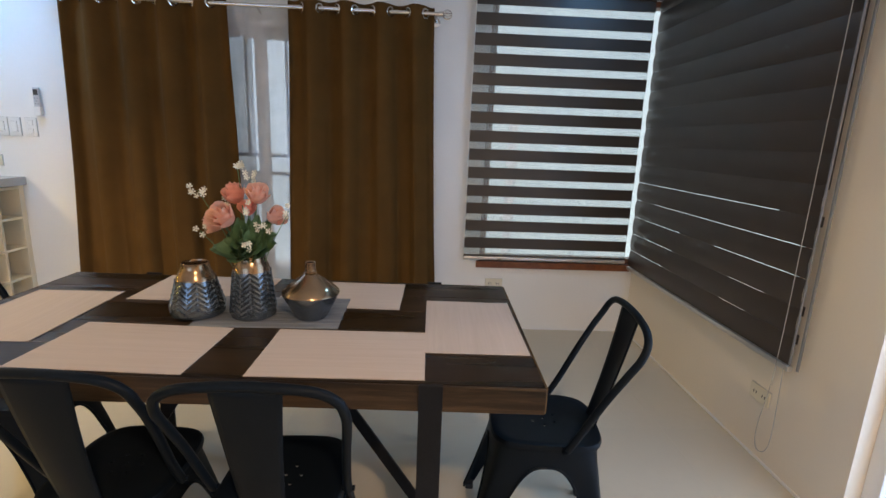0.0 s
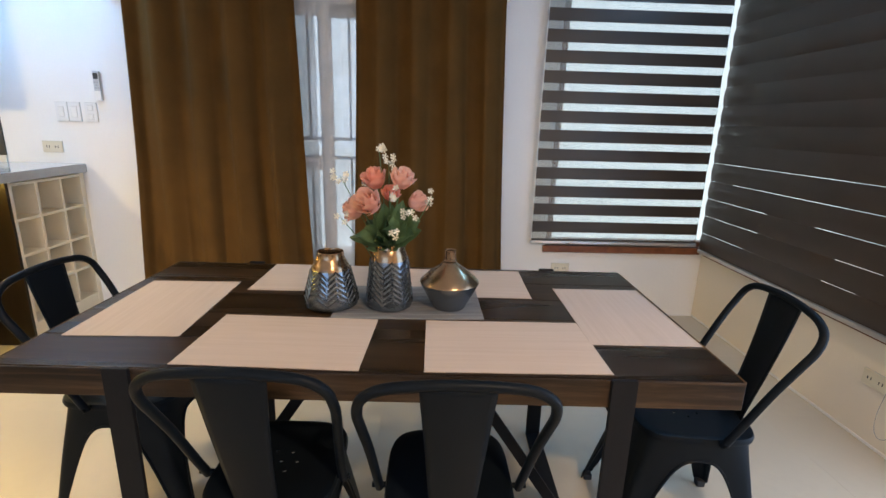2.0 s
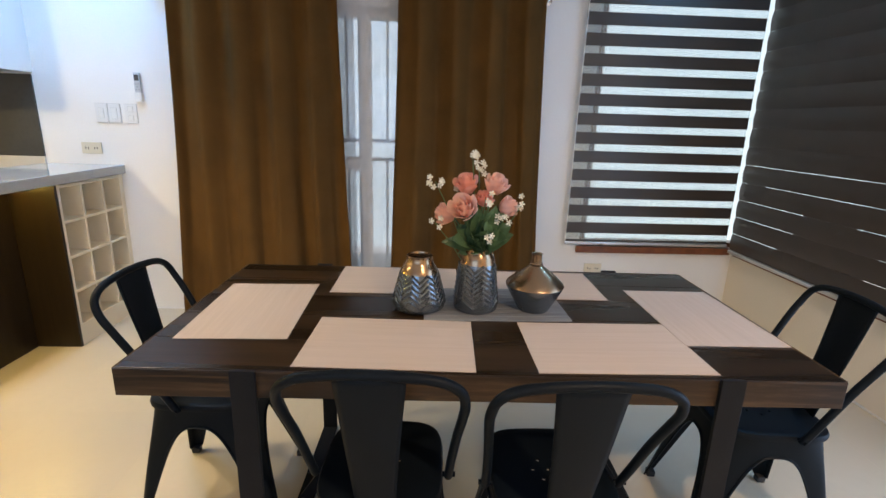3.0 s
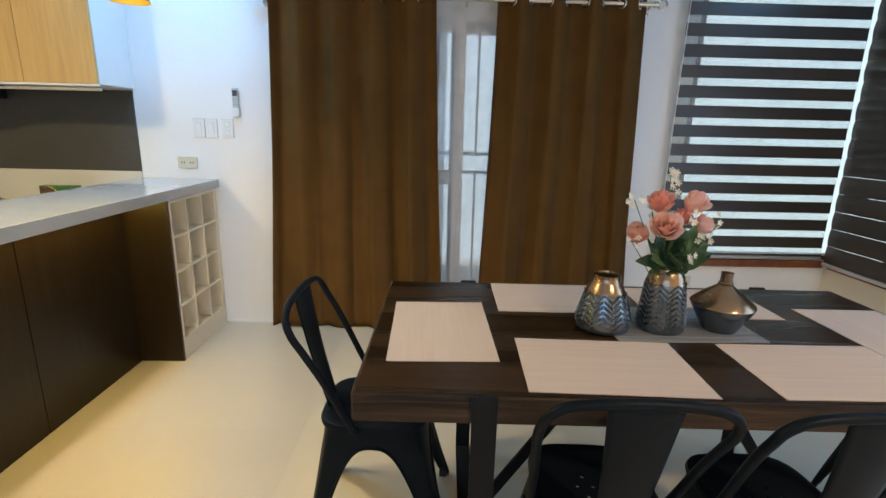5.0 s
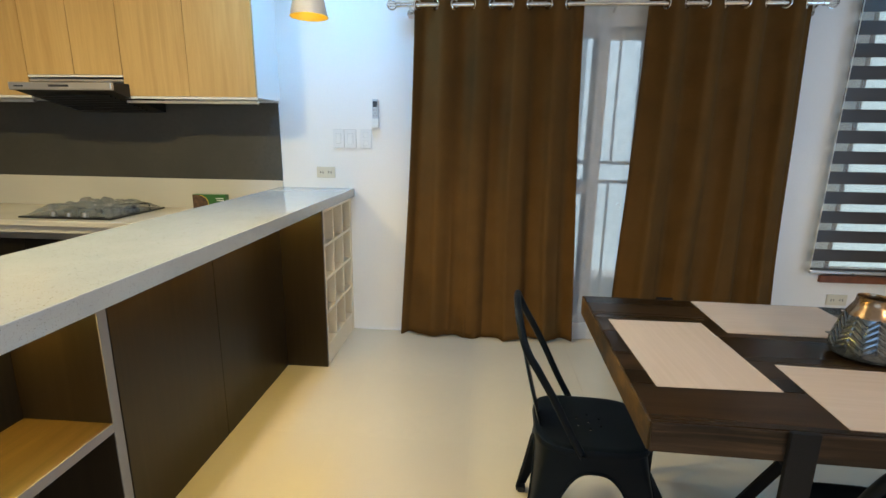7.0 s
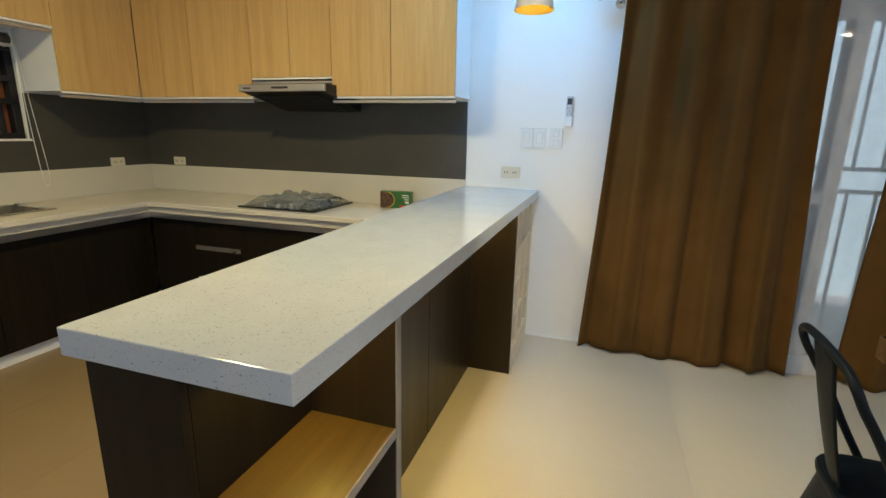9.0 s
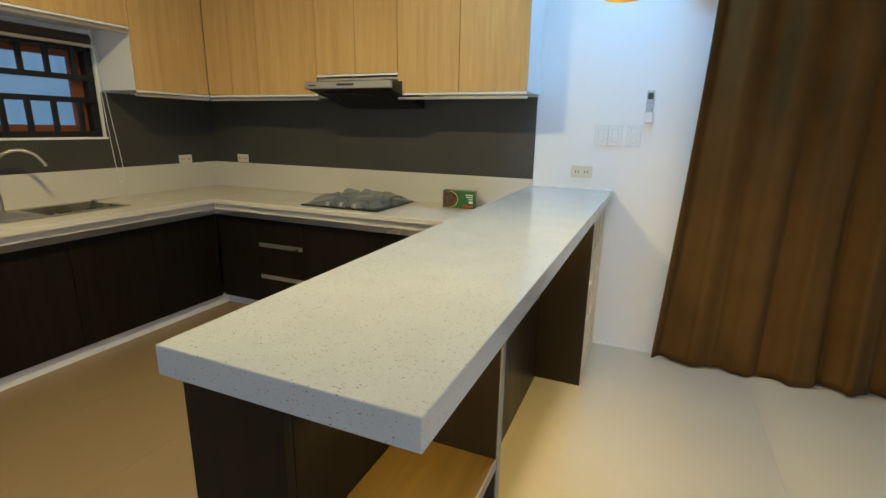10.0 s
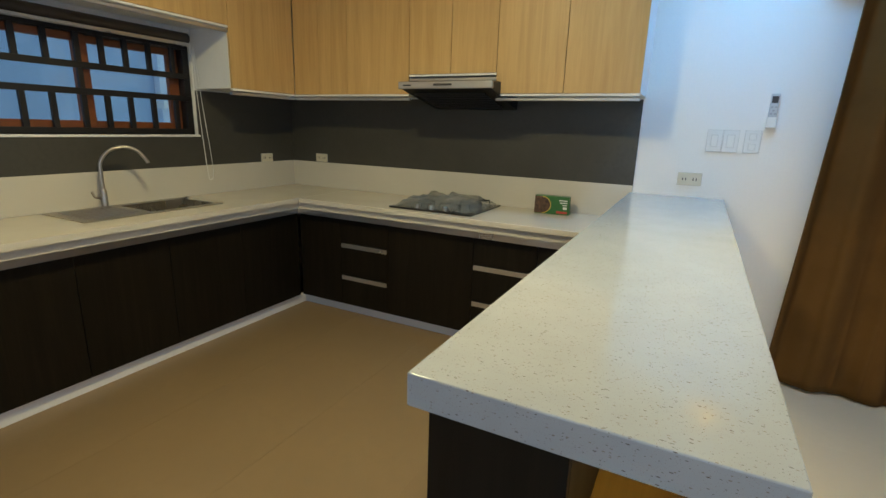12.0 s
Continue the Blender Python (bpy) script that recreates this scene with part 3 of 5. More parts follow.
while z < 2.235:
    gap = 0.0028 if k < 5 else 0.001
    top = min(z + 0.118 - gap, 2.235)
    part("band", bulged_band(1.70 + random.uniform(-0.002, 0.002), 3.240 + random.uniform(-0.004, 0.004), z, top), M_BLIND, zr, smooth=True)
    z, k = top + gap, k + 1
for k in range(15):  # back layer: closes the gaps of the front layer but for some stretches low down
    z = 0.627 + 0.118 * k
    if k > 4:
        part("band", boxed(0.027, 0.030, 1.72, 3.235, z - 0.014, min(z + 0.104, 2.235)), M_BLIND, zr)
    for y0, y1 in (((1.72, 2.05), (2.25, 2.85)), ((1.72, 1.95), (2.2, 2.75)), ((2.35, 2.7),), ((3.05, 3.235),), ((1.72, 1.95),))[k] if k < 5 else ():
        part("band", boxed(0.031, 0.034, y0, y1, z - 0.036, z + 0.004), M_BLIND, zr)
part("edge_strip", boxed(0.010, 0.016, 1.665, 1.676, 0.50, 2.235, bevel=0.001), M_STRIP, zr)
part("edge_strip", boxed(-0.012, -0.006, 1.684, 1.692, 0.52, 2.235, bevel=0.001), M_STRIP, zr)
loop = [(0.0, 1.73, 2.2), (0.0, 1.735, 1.2), (-0.005, 1.735, 0.5), (-0.008, 1.765, 0.2), (-0.01, 1.745, 0.115), (-0.008, 1.70, 0.13), (-0.005, 1.685, 0.22), (0.0, 1.70, 0.5)]
part("cord", tube(bmesh.new(), curve_pts([(x - 0.02, y, z) for x, y, z in loop]), 0.0017, 6), M_CORD, zr, "thin pale looped cord", True)

# ---- curtains ----
YC, ZR = 3.2, 2.084
rod = thing("curtain_rod", (0, YC, ZR), "chrome curtain rod with wire ball finials", "curtain rod")
part("rod", cyl(bmesh.new(), (-2.30, 0, 0), (0.06, 0, 0), 0.0125), M_CHROME, rod, smooth=True)
for s, x in ((-1, -2.30), (1, 0.06)):
    fin = part("finial", cyl(bmesh.new(), (x, 0, 0), (x + s * 0.022, 0, 0), 0.017), M_CHROME, rod, smooth=True)
    for k in range(5):
        a = math.pi * k / 5
        ring = [(x + s * (0.050 + 0.028 * math.cos(t)), 0.028 * math.sin(t) * math.cos(a), 0.028 * math.sin(t) * math.sin(a)) for t in [2 * math.pi * i / 24 for i in range(24)]]
        part("wire", tube(bmesh.new(), ring, 0.0022, 6, True), M_CHROME, fin, smooth=True)
for x in (-2.245, -1.05, 0.045):
    bm = cyl(bmesh.new(), (x, 0, 0.0), (x, YN - YC, -0.03), 0.007)
    cyl(bm, (x, YN - YC - 0.008, -0.03), (x, YN - YC, -0.03), 0.026)
    part("bracket", bm, M_CHROME, rod, smooth=True)


def curtain(x0, x1, b0, b1, waves, phase, seed):
    c = thing("curtain", ((x0 + x1) / 2, YC, 0.012), "floor-length brown curtain hanging from chrome grommets", "curtain", "brown curtains")
    cx = (x0 + x1) / 2
    rnd = random.Random(seed)
    ph = [rnd.uniform(0, 6.28) for _ in range(6)]

    def cloth_at(u, v):
        s = 1 - v
        a, b = x0 + (b0 - x0) * s ** 1.4, x1 + (b1 - x1) * s ** 1.4
        wob = 0.35 * s * math.sin(2.1 * u * 6.28 + ph[0]) + 0.25 * s * math.sin(5 * v + ph[1] + 3 * u)
        t = 2 * math.pi * waves * u + phase + wob
        amp = 0.041 * (1 - 0.25 * s) + 0.012 * s * math.sin(7 * u + ph[2])
        y = amp * math.sin(t) + 0.008 * s * math.sin(2.7 * t + ph[3]) + 0.004 * math.sin(11 * u + 9 * v + ph[4])
        x = a + (b - a) * u + 0.010 * math.cos(2 * t) * (0.4 + 0.6 * s)
        z = 0.004 + 0.006 * s * math.sin(9 * u + ph[5]) + v * 2.112 - (1 - v) * 0.004
        return Vector((x - cx, y, z))
    bm = grid(bmesh.new(), 180, 48, cloth_at)
    me = part("cloth", bm, M_CURTAIN, c, smooth=True)
    sol = me.modifiers.new("thickness", "SOLIDIFY")
    sol.thickness, sol.offset = 0.003, 0
    vr = (ZR - 0.012) / 2.112
    k = math.ceil(phase / math.pi)
    while True:
        u = (k * math.pi - phase) / (2 * math.pi * waves)
        k += 1
        if u < 0.005:
            continue
        if u > 0.995:
            break
        p, q = cloth_at(max(u - 0.01, 0), vr), cloth_at(min(u + 0.01, 1), vr)
        mid, d = (p + q) / 2, (q - p).normalized()
        nrm = Vector((-d.y, d.x, 0)).normalized()
        ring = [Vector((mid.x, 0, ZR - 0.012)) + 0.026 * (math.cos(t) * d + math.sin(t) * Vector((0, 0, 1))) for t in [2 * math.pi * i / 24 for i in range(24)]]
        part("grommet", tube(bmesh.new(), ring, 0.0062, 8, True), M_CHROME, c, smooth=True)
    return c


curtain(-2.215, -1.235, -2.315, -1.165, 4.5, -0.4, 3)
curtain(-0.868, 0.035, -0.915, 0.115, 4.2, 0.6, 8)

def sheer_curtain(x0, x1, y):
    """A thin white voile between the brown curtains and the glass, with a folded hem."""
    c = thing("sheer_curtain", ((x0 + x1) / 2, y, 0.008), "thin white sheer curtain behind the brown curtains", "curtain")
    cx, w = (x0 + x1) / 2, x1 - x0

    def at(u, v, off=0.0):
        x = x0 - cx + w * u
        fold = 0.007 * math.sin(26 * x + 0.6 * math.sin(3 * v)) + 0.002 * math.sin(61 * x + 2 * v)
        return Vector((x, fold * (0.7 + 0.5 * (1 - v)) + off, 0.002 + 0.006 * math.sin(19 * x) * (1 - v) ** 8 + 2.10 * v))
    part("voile", grid(bmesh.new(), 120, 30, at), M_VOILE, c, smooth=True)
    part("hem", grid(bmesh.new(), 120, 4, lambda u, v: at(u, v * 0.055, -0.002)), M_HEM, c, "doubled white hem", True)
    part("rod", cyl(bmesh.new(), (x0 - cx - 0.02, 0, 2.098), (x1 - cx + 0.02, 0, 2.098), 0.005, seg=10), M_PVC, c, smooth=True)
    return c


sheer_curtain(-1.40, -0.74, 3.270)

# ---- wall fittings on the north wall ----
def wall_plate(name, x, z, w, h, label, category, mt, slots, wall="n", at=YN, group=""):
    p = thing(name, (x, at, z), label, category, group, turn={"n": 0, "e": -90, "w": 90}[wall])
    # Darker rim added behind the plate to draw the shade round its edge.
    part("gasket", boxed(-w / 2 - 0.0012, w / 2 + 0.0012, -0.003, 0, -h / 2 - 0.0012, h / 2 + 0.0012), M_SEAM, p)
    part("plate", boxed(-w / 2, w / 2, -0.009, -0.003, -h / 2, h / 2, bevel=0.002), mt, p)
    for kind, cx, cz, sw, sh in slots:
        if kind == "key":
            part("gap", boxed(cx - sw / 2 - 0.0016, cx + sw / 2 + 0.0016, -0.0096, -0.0088, cz - sh / 2 - 0.0016, cz + sh / 2 + 0.0016), M_SEAM, p)
            part("rocker", boxed(cx - sw / 2, cx + sw / 2, -0.0125, -0.008, cz - sh / 2, cz + sh / 2, bevel=0.002), M_PLASTIC, p)
        else:
            part("slot", boxed(cx - sw / 2, cx + sw / 2, -0.0095, -0.0085, cz - sh / 2, cz + sh / 2), M_DARK, p)
    return p


OUT = [("slot", sx + dx, 0, 0.005, 0.014) for sx in (-0.027, 0.027) for dx in (-0.008, 0.008)]
wall_plate("wall_outlet", -2.815, 1.093, 0.122, 0.070, "ivory double power outlet on the white wall", "outlet", M_IVORY, OUT, group="ivory outlets")
wall_plate("light_switch", -2.722, 1.311, 0.073, 0.116, "white single light switch plate", "switch", M_SWITCH, [("key", 0, 0, 0.03, 0.06)], group="light switches")
wall_plate("light_switch", -2.644, 1.311, 0.073, 0.116, "white single light switch plate", "switch", M_SWITCH, [("key", 0, 0, 0.034, 0.066)], group="light switches")
wall_plate("light_switch", -2.543, 1.311, 0.073, 0.116, "white double light switch plate", "switch", M_SWITCH, [("key", 0, 0.027, 0.03, 0.03), ("key", 0, -0.027, 0.03, 0.03)], group="light switches")
wall_plate("wall_outlet", 0.515, 0.345, 0.122, 0.070, "ivory double power outlet low on the wall", "outlet", M_IVORY, OUT, group="ivory outlets")
wall_plate("wall_outlet", 1.873, 0.29, 0.122, 0.070, "ivory double power outlet under the closed blind", "outlet", M_IVORY, OUT, "e", XE, "ivory outlets").location = (XE, 1.873, 0.29)
rem = thing("remote_control", (-2.476, YN, 1.385), "white air conditioner remote in a wall holder", "remote")
part("holder", boxed(-0.022, 0.022, -0.026, 0, 0.0, 0.055, bevel=0.003), M_PLASTIC, rem)
part("body", boxed(-0.019, 0.019, -0.021, -0.004, 0.008, 0.172, bevel=0.004), M_REMOTE, rem)
part("screen", boxed(-0.014, 0.014, -0.0225, -0.020, 0.125, 0.160, bevel=0.001), M_DARK, rem, "dark grey display")
for k, (bx, bz) in enumerate(((-0.009, 0.105), (0.009, 0.105), (0.0, 0.088), (-0.009, 0.072), (0.009, 0.072))):
    part("button", boxed(bx - 0.005, bx + 0.005, -0.0228, -0.020, bz - 0.004, bz + 0.004, bevel=0.001), M_GREYPL, rem)

# ---- bar counter ----
bar_c = thing("bar_counter", (0, 0, 0), "dark brown bar cabinet with an open end shelf", "bar counter")
part("end_panel", boxed(-3.10, -2.89, 0.745, 0.765, 0.0, 0.934, bevel=0.001), M_WENGE, bar_c)
part("back_panel", boxed(-3.10, -3.08, 0.765, 2.69, 0.0, 0.934), M_WENGE, bar_c)
part("shelf_back", boxed(-2.912, -2.89, 0.766, 1.118, 0.0, 0.934), M_WENGE, bar_c)
part("divider", boxed(-2.912, -2.66, 1.12, 1.145, 0.0, 0.934, bevel=0.001), M_BROWN, bar_c)
part("edging", boxed(-2.66, -2.657, 1.119, 1.146, 0.0, 0.934), M_EDGE, bar_c)
for z in (0.015, 0.624):
    part("shelf", boxed(-2.889, -2.662, 0.766, 1.119, z, z + 0.024, bevel=0.001), M_SHELF, bar_c)
    part("edging", boxed(-2.662, -2.658, 0.766, 1.119, z, z + 0.024), M_EDGE, bar_c)
for y0, y1 in ((1.147, 1.42), (1.424, 2.0), (2.004, 2.685)):
    part("front_panel", boxed(-2.915, -2.895, y0, y1, 0.0, 0.934, bevel=0.0015), M_BROWN, bar_c)
cub = thing("cubby_shelf", (0, 0, 0), "cream cubby shelf with a dark brown side", "shelf")
part("side_panel", boxed(-3.08, -2.655, 2.69, 2.708, 0.0, 0.934, bevel=0.001), M_BROWN, cub, "dark brown laminate side")
part("back_board", boxed(-2.800, -2.790, 2.7275, 3.2495, 0.0, 0.934), M_CREAM, cub)
part("upright", boxed(-3.07, -2.655, 3.250, 3.288, 0.0, 0.934, bevel=0.001), M_CREAM, cub)
part("upright", boxed(-3.07, -2.655, 2.709, 2.727, 0.0, 0.934, bevel=0.001), M_CREAM, cub)
for y in (2.888, 3.075):
    part("upright", boxed(-2.7895, -2.657, y, y + 0.016, 0.13, 0.913, bevel=0.001), M_CREAM, cub)
for z in (0.112, 0.317, 0.517, 0.717, 0.913):
    part("shelf_board", boxed(-2.7893, -2.656, 2.7273, 3.2497, z, z + 0.016, bevel=0.001), M_CREAM, cub)
part("kick_board", boxed(-2.675, -2.658, 2.7272, 3.2498, 0.0, 0.112, bevel=0.001), M_CREAM, cub)
top = thing("countertop", (0, 0, 0), "speckled white quartz bar top with thick edges", "countertop")


def splayed(bm):
    """The bar widens a little towards the wall."""
    for v in bm.verts:
        if v.co.x > -2.8:
            v.co.x += 0.018 * (v.co.y - 0.724) / 2.565
    return bm


part("slab", splayed(boxed(-3.127, -2.646, 0.724, 3.289, 0.937, 0.991, bevel=0.0025)), M_QUARTZ, top)
part("underside", boxed(-3.10, -2.67, 0.75, 3.288, 0.9345, 0.937), M_CREAM, top)

pend = thing("pendant_lamp", (-2.6, 2.475, 1.858), "grey cone pendant lamp with gold lining", "pendant lamp")
prof = [(0.085, 0.0), (0.073, 0.06), (0.058, 0.14), (0.044, 0.21), (0.034, 0.25), (0.012, 0.262)]
part("shade", lathe(bmesh.new(), prof), M_SHADE, pend, smooth=True)
part("lining", lathe(bmesh.new(), [(r - 0.002, z - (0.001 if i else 0)) for i, (r, z) in enumerate(prof[:-1])] + [(0.001, 0.248)]), M_GOLD, pend, "gold inside of the shade", True)
part("rim", tube(bmesh.new(), [(0.085 * math.cos(t), 0.085 * math.sin(t), 0) for t in [2 * math.pi * i / 48 for i in range(48)]], 0.002, 6, True), M_GOLD, pend, smooth=True)
bm = bmesh.new()
bmesh.ops.create_uvsphere(bm, u_segments=20, v_segments=12, radius=0.028, matrix=Matrix.Translation((0, 0, 0.12)))
pb = part("bulb", bm, M_BULB, pend, "warm glowing bulb", True)
pb.visible_shadow = False
part("cord", cyl(bmesh.new(), (0, 0, 0.26), (0, 0, CEIL - 1.858 - 0.02), 0.003), M_DARK, pend)
part("canopy", cyl(bmesh.new(), (0, 0, CEIL - 1.858 - 0.022), (0, 0, CEIL - 1.858), 0.05), M_SHADE, pend, smooth=True)
for dx, dy, power, colour, beam in DOWNLIGHTS:
    dl = thing("downlight", (dx, dy, CEIL), "round recessed white ceiling downlight, switched on", "ceiling light", "downlights")
    part("trim_ring", lathe(bmesh.new(), [(0.085, -0.001), (0.11, -0.006), (0.112, -0.0005)], 32), M_PLASTIC, dl, smooth=True)
    part("diffuser", cyl(bmesh.new(), (0, 0, -0.004), (0, 0, -0.001), 0.085, seg=32), M_DIFF, dl)

# ---- kitchen ----
DY, DX = 2.785, -5.31   # door planes of the base units
def base_unit(name, along, a0, a1, drawers, label):
    u = thing(name, (0, 0, 0), label, "cabinet", "base cabinets")
    n = lambda a, b, d0, d1, z0, z1, bev=0.0: boxed(a, b, d0, d1, z0, z1, bevel=bev) if along == "x" else boxed(d0, d1, a, b, z0, z1, bevel=bev)
    back, front, dirn = (YN - 0.01, DY, 1) if along == "x" else (XW + 0.01, DX, -1)
    d = lambda e: sorted(e)
    part("body", n(a0 + 0.001, a1 - 0.001, *d((front + dirn * 0.02, back)), 0.075, 0.70), M_WENGE, u)
    if drawers:
        for z0, z1 in ((0.078, 0.296), (0.300, 0.530), (0.534, 0.70)):
            dr = part("drawer", n(a0 + 0.002, a1 - 0.002, *d((front, front + dirn * 0.019)), z0, z1, 0.001), M_WENGE, u)
            if z1 < 0.6:
                part("handle", n(a0 + 0.006, a1 - 0.012, *d((front - dirn * 0.006, front - dirn * 0.0005)), z1 - 0.032, z1 - 0.002, 0.002), M_ALU, dr, "pale aluminium grip strip")
    else:
        part("door", n(a0 + 0.002, a1 - 0.002, *d((front, front + dirn * 0.019)), 0.078, 0.70, 0.001), M_WENGE, u)
    return u


for a0, a1, dr in ((-4.935, -4.537, 1), (-4.537, -3.92, 0), (-3.92, -3.52, 1), (-3.52, -3.105, 0)):
    base_unit("base_cabinet", "x", a0, a1, dr, "dark wenge base unit with two drawer grips" if dr else "dark wenge handleless base cabinet")
base_unit("base_cabinet", "x", -5.31, -4.935, 0, "dark wenge corner base cabinet")
for a0, a1 in ((0.30, 0.80), (0.80, 1.312), (1.312, 1.78), (1.78, 2.26), (2.26, 2.764)):
    base_unit("base_cabinet", "y", a0, a1, 0, "dark wenge handleless base cabinet under the sink run")
bm = boxed(-5.335, -3.10, 2.84, 2.85, 0, 0.074)
box(bm, -5.345, -5.335, 0.30, 2.85, 0, 0.074)
structure("plinth", bm, M_TRIM, "white plinth strip below dark base cabinets", "plinth")
bm = boxed(XW + 0.02, -3.13, 2.767, 2.782, 0.702, 0.752)
box(bm, -5.325, -5.310, 0.30, 2.767, 0.702, 0.752)
structure("trim_channel", bm, M_ALU, "aluminium grip channel under the countertop", "trim")
ct = thing("countertop", (0, 0, 0), "white stone countertop with a stepped edge", "countertop")
part("slab", boxed(-5.215, -3.13, 2.680, YN - 0.001, 0.798, 0.830, bevel=0.003), M_WQUARTZ, ct)
bm = bmesh.new()
for x0, x1, y0, y1 in ((XW + 0.001, -5.215, 2.185, YN - 0.001), (XW + 0.001, -5.215, 0.30, 1.79), (XW + 0.001, -5.755, 1.79, 2.185), (-5.44, -5.215, 1.79, 2.185)):
    box(bm, x0, x1, y0, y1, 0.798, 0.830)
part("slab", bm, M_WQUARTZ, ct)
part("apron", boxed(-5.24, -3.13, 2.705, 2.765, 0.753, 0.7975, bevel=0.002), M_WQUARTZ, ct)
part("apron", boxed(-5.30, -5.24, 0.30, 2.765, 0.753, 0.7975, bevel=0.002), M_WQUARTZ, ct)
part("upstand", boxed(XW + 0.014, -3.112, YN - 0.014, YN - 0.001, 0.8305, 1.032, bevel=0.001), M_WQUARTZ, ct)
part("upstand", boxed(XW + 0.001, XW + 0.014, 0.30, YN - 0.001, 0.8305, 1.032, bevel=0.001), M_WQUARTZ, ct)
bm = boxed(XW + 0.010, -3.112, YN - 0.010, YN, 1.0325, 1.528)
box(bm, XW, XW + 0.010, 2.41, YN, 1.0325, 1.528)
box(bm, XW, XW + 0.010, 0.30, 2.41, 1.0325, 1.2255)
structure("backsplash", bm, M_SPLASH, "dark grey smooth backsplash above the counter", "backsplash")


def upper(name, along, a0, a1, z0, splits, label):
    u = thing(name, (0, 0, 0), label, "cabinet", "oak wall cabinets")
    n = lambda a, b, d0, d1, e0, e1, bev=0.0: boxed(a, b, d0, d1, e0, e1, bevel=bev) if along == "x" else boxed(d0, d1, a, b, e0, e1, bevel=bev)
    back, front, dirn = (YN - 0.001, 2.956, 1) if along == "x" else (XW + 0.001, -5.470, -1)
    s = lambda *e: sorted(e)
    part("body", n(a0 + 0.0005, a1 - 0.0005, *s(front + dirn * 0.02, back), z0 + 0.002, CEIL - 0.001), M_TRIM, u, "white cabinet body")
    for d0, d1 in zip(splits, splits[1:]):
        part("door", n(d0 + 0.0015, d1 - 0.0015, *s(front, front + dirn * 0.019), z0 + 0.003, CEIL - 0.02, 0.0012), M_OAK, u)
    part("light_rail", n(a0, a1, *s(front + dirn * 0.001, front + dirn * 0.016), z0 - 0.011, z0 + 0.001, 0.001), M_TRIM, u, "white edge strip")
    part("light_rail", n(a0, a1, *s(front + dirn * 0.008, front + dirn * 0.030), z0 - 0.036, z0 - 0.021, 0.001), M_ALU, u)
    return u


upper("wall_cabinet", "x", -3.90, -3.10, 1.537, (-3.90, -3.50, -3.10), "tall oak wall cabinet with two doors")
upper("wall_cabinet", "x", -4.496, -3.90, 1.655, (-4.496, -4.199, -3.90), "short oak wall cabinet above the hood")
upper("wall_cabinet", "x", -5.468, -4.496, 1.537, (-5.468, -5.239, -4.99, -4.496), "tall oak wall cabinet beside the corner")
upper("wall_cabinet", "y", 2.41, 2.955, 1.537, (2.41, 2.955), "oak corner wall cabinet with white side")
upper("wall_cabinet", "y", 0.30, 2.409, 1.905, (0.30, 0.85, 1.33, 1.80, 2.409), "oak wall cabinet above the kitchen window")
hood = thing("range_hood", (0, 0, 0), "slim metal range hood under oak cabinets", "range hood")
bm = bmesh.new()
vs = [bm.verts.new(p) for p in ((-4.46, 2.82, 1.556), (-3.868, 2.82, 1.556), (-3.868, 3.27, 1.46), (-4.46, 3.27, 1.46), (-4.46, 2.82, 1.600), (-3.868, 2.82, 1.600), (-3.868, 3.27, 1.617), (-4.46, 3.27, 1.617))]
for f in ((0, 3, 2, 1), (4, 5, 6, 7), (0, 1, 5, 4), (1, 2, 6, 5), (2, 3, 7, 6), (3, 0, 4, 7)):
    bm.faces.new([vs[i] for i in f])
part("body", bm, M_HOODIN, hood, "dark grey hood underside")
part("front_panel", boxed(-4.475, -3.858, 2.797, 2.82, 1.558, 1.600, bevel=0.004), M_ALU, hood, "pale metal front strip")
part("grip", boxed(-4.23, -4.11, 2.794, 2.798, 1.574, 1.586, bevel=0.0015), M_DARK, hood)
part("badge", boxed(-4.44, -4.385, 2.7955, 2.798, 1.574, 1.582), M_DARK, hood)
for k in range(9):
    y = 2.87 + 0.037 * k
    part("filter_slat", boxed(-4.40, -3.93, y, y + 0.012, 1.538 - 0.2133 * (y - 2.82), 1.547 - 0.2133 * (y - 2.82), bevel=0.001), M_HOODIN, hood)
hob = thing("gas_hob", (-4.215, 3.0, 0.8305), "black glass gas hob under crumpled clear film", "hob")
part("plate", boxed(-0.29, 0.29, -0.26, 0.23, 0, 0.012, bevel=0.004), M_BLACKGL, hob)
for bx, by, br in ((-0.16, 0.0, 0.06), (0.17, 0.07, 0.045), (0.12, -0.13, 0.03)):
    bn = part("burner", lathe(bmesh.new(), [(br, 0.012), (br, 0.024), (br * 0.7, 0.028), (br * 0.7, 0.034), (0.002, 0.036)], 24, bx, by), M_IRON, hob, smooth=True)
    for k in range(4):
        a = math.pi / 4 + k * math.pi / 2
        part("grate_arm", tube(bmesh.new(), [(bx + 0.025 * math.cos(a), by + 0.025 * math.sin(a), 0.048), (bx + 0.10 * math.cos(a), by + 0.10 * math.sin(a), 0.048), (bx + 0.105 * math.cos(a), by + 0.105 * math.sin(a), 0.012)], 0.005, 6), M_IRON, bn)
for k in range(3):
    part("knob", lathe(bmesh.new(), [(0.018, 0.012), (0.016, 0.034), (0.002, 0.035)], 20, -0.1 + 0.1 * k, -0.22), M_STEEL, hob, smooth=True)


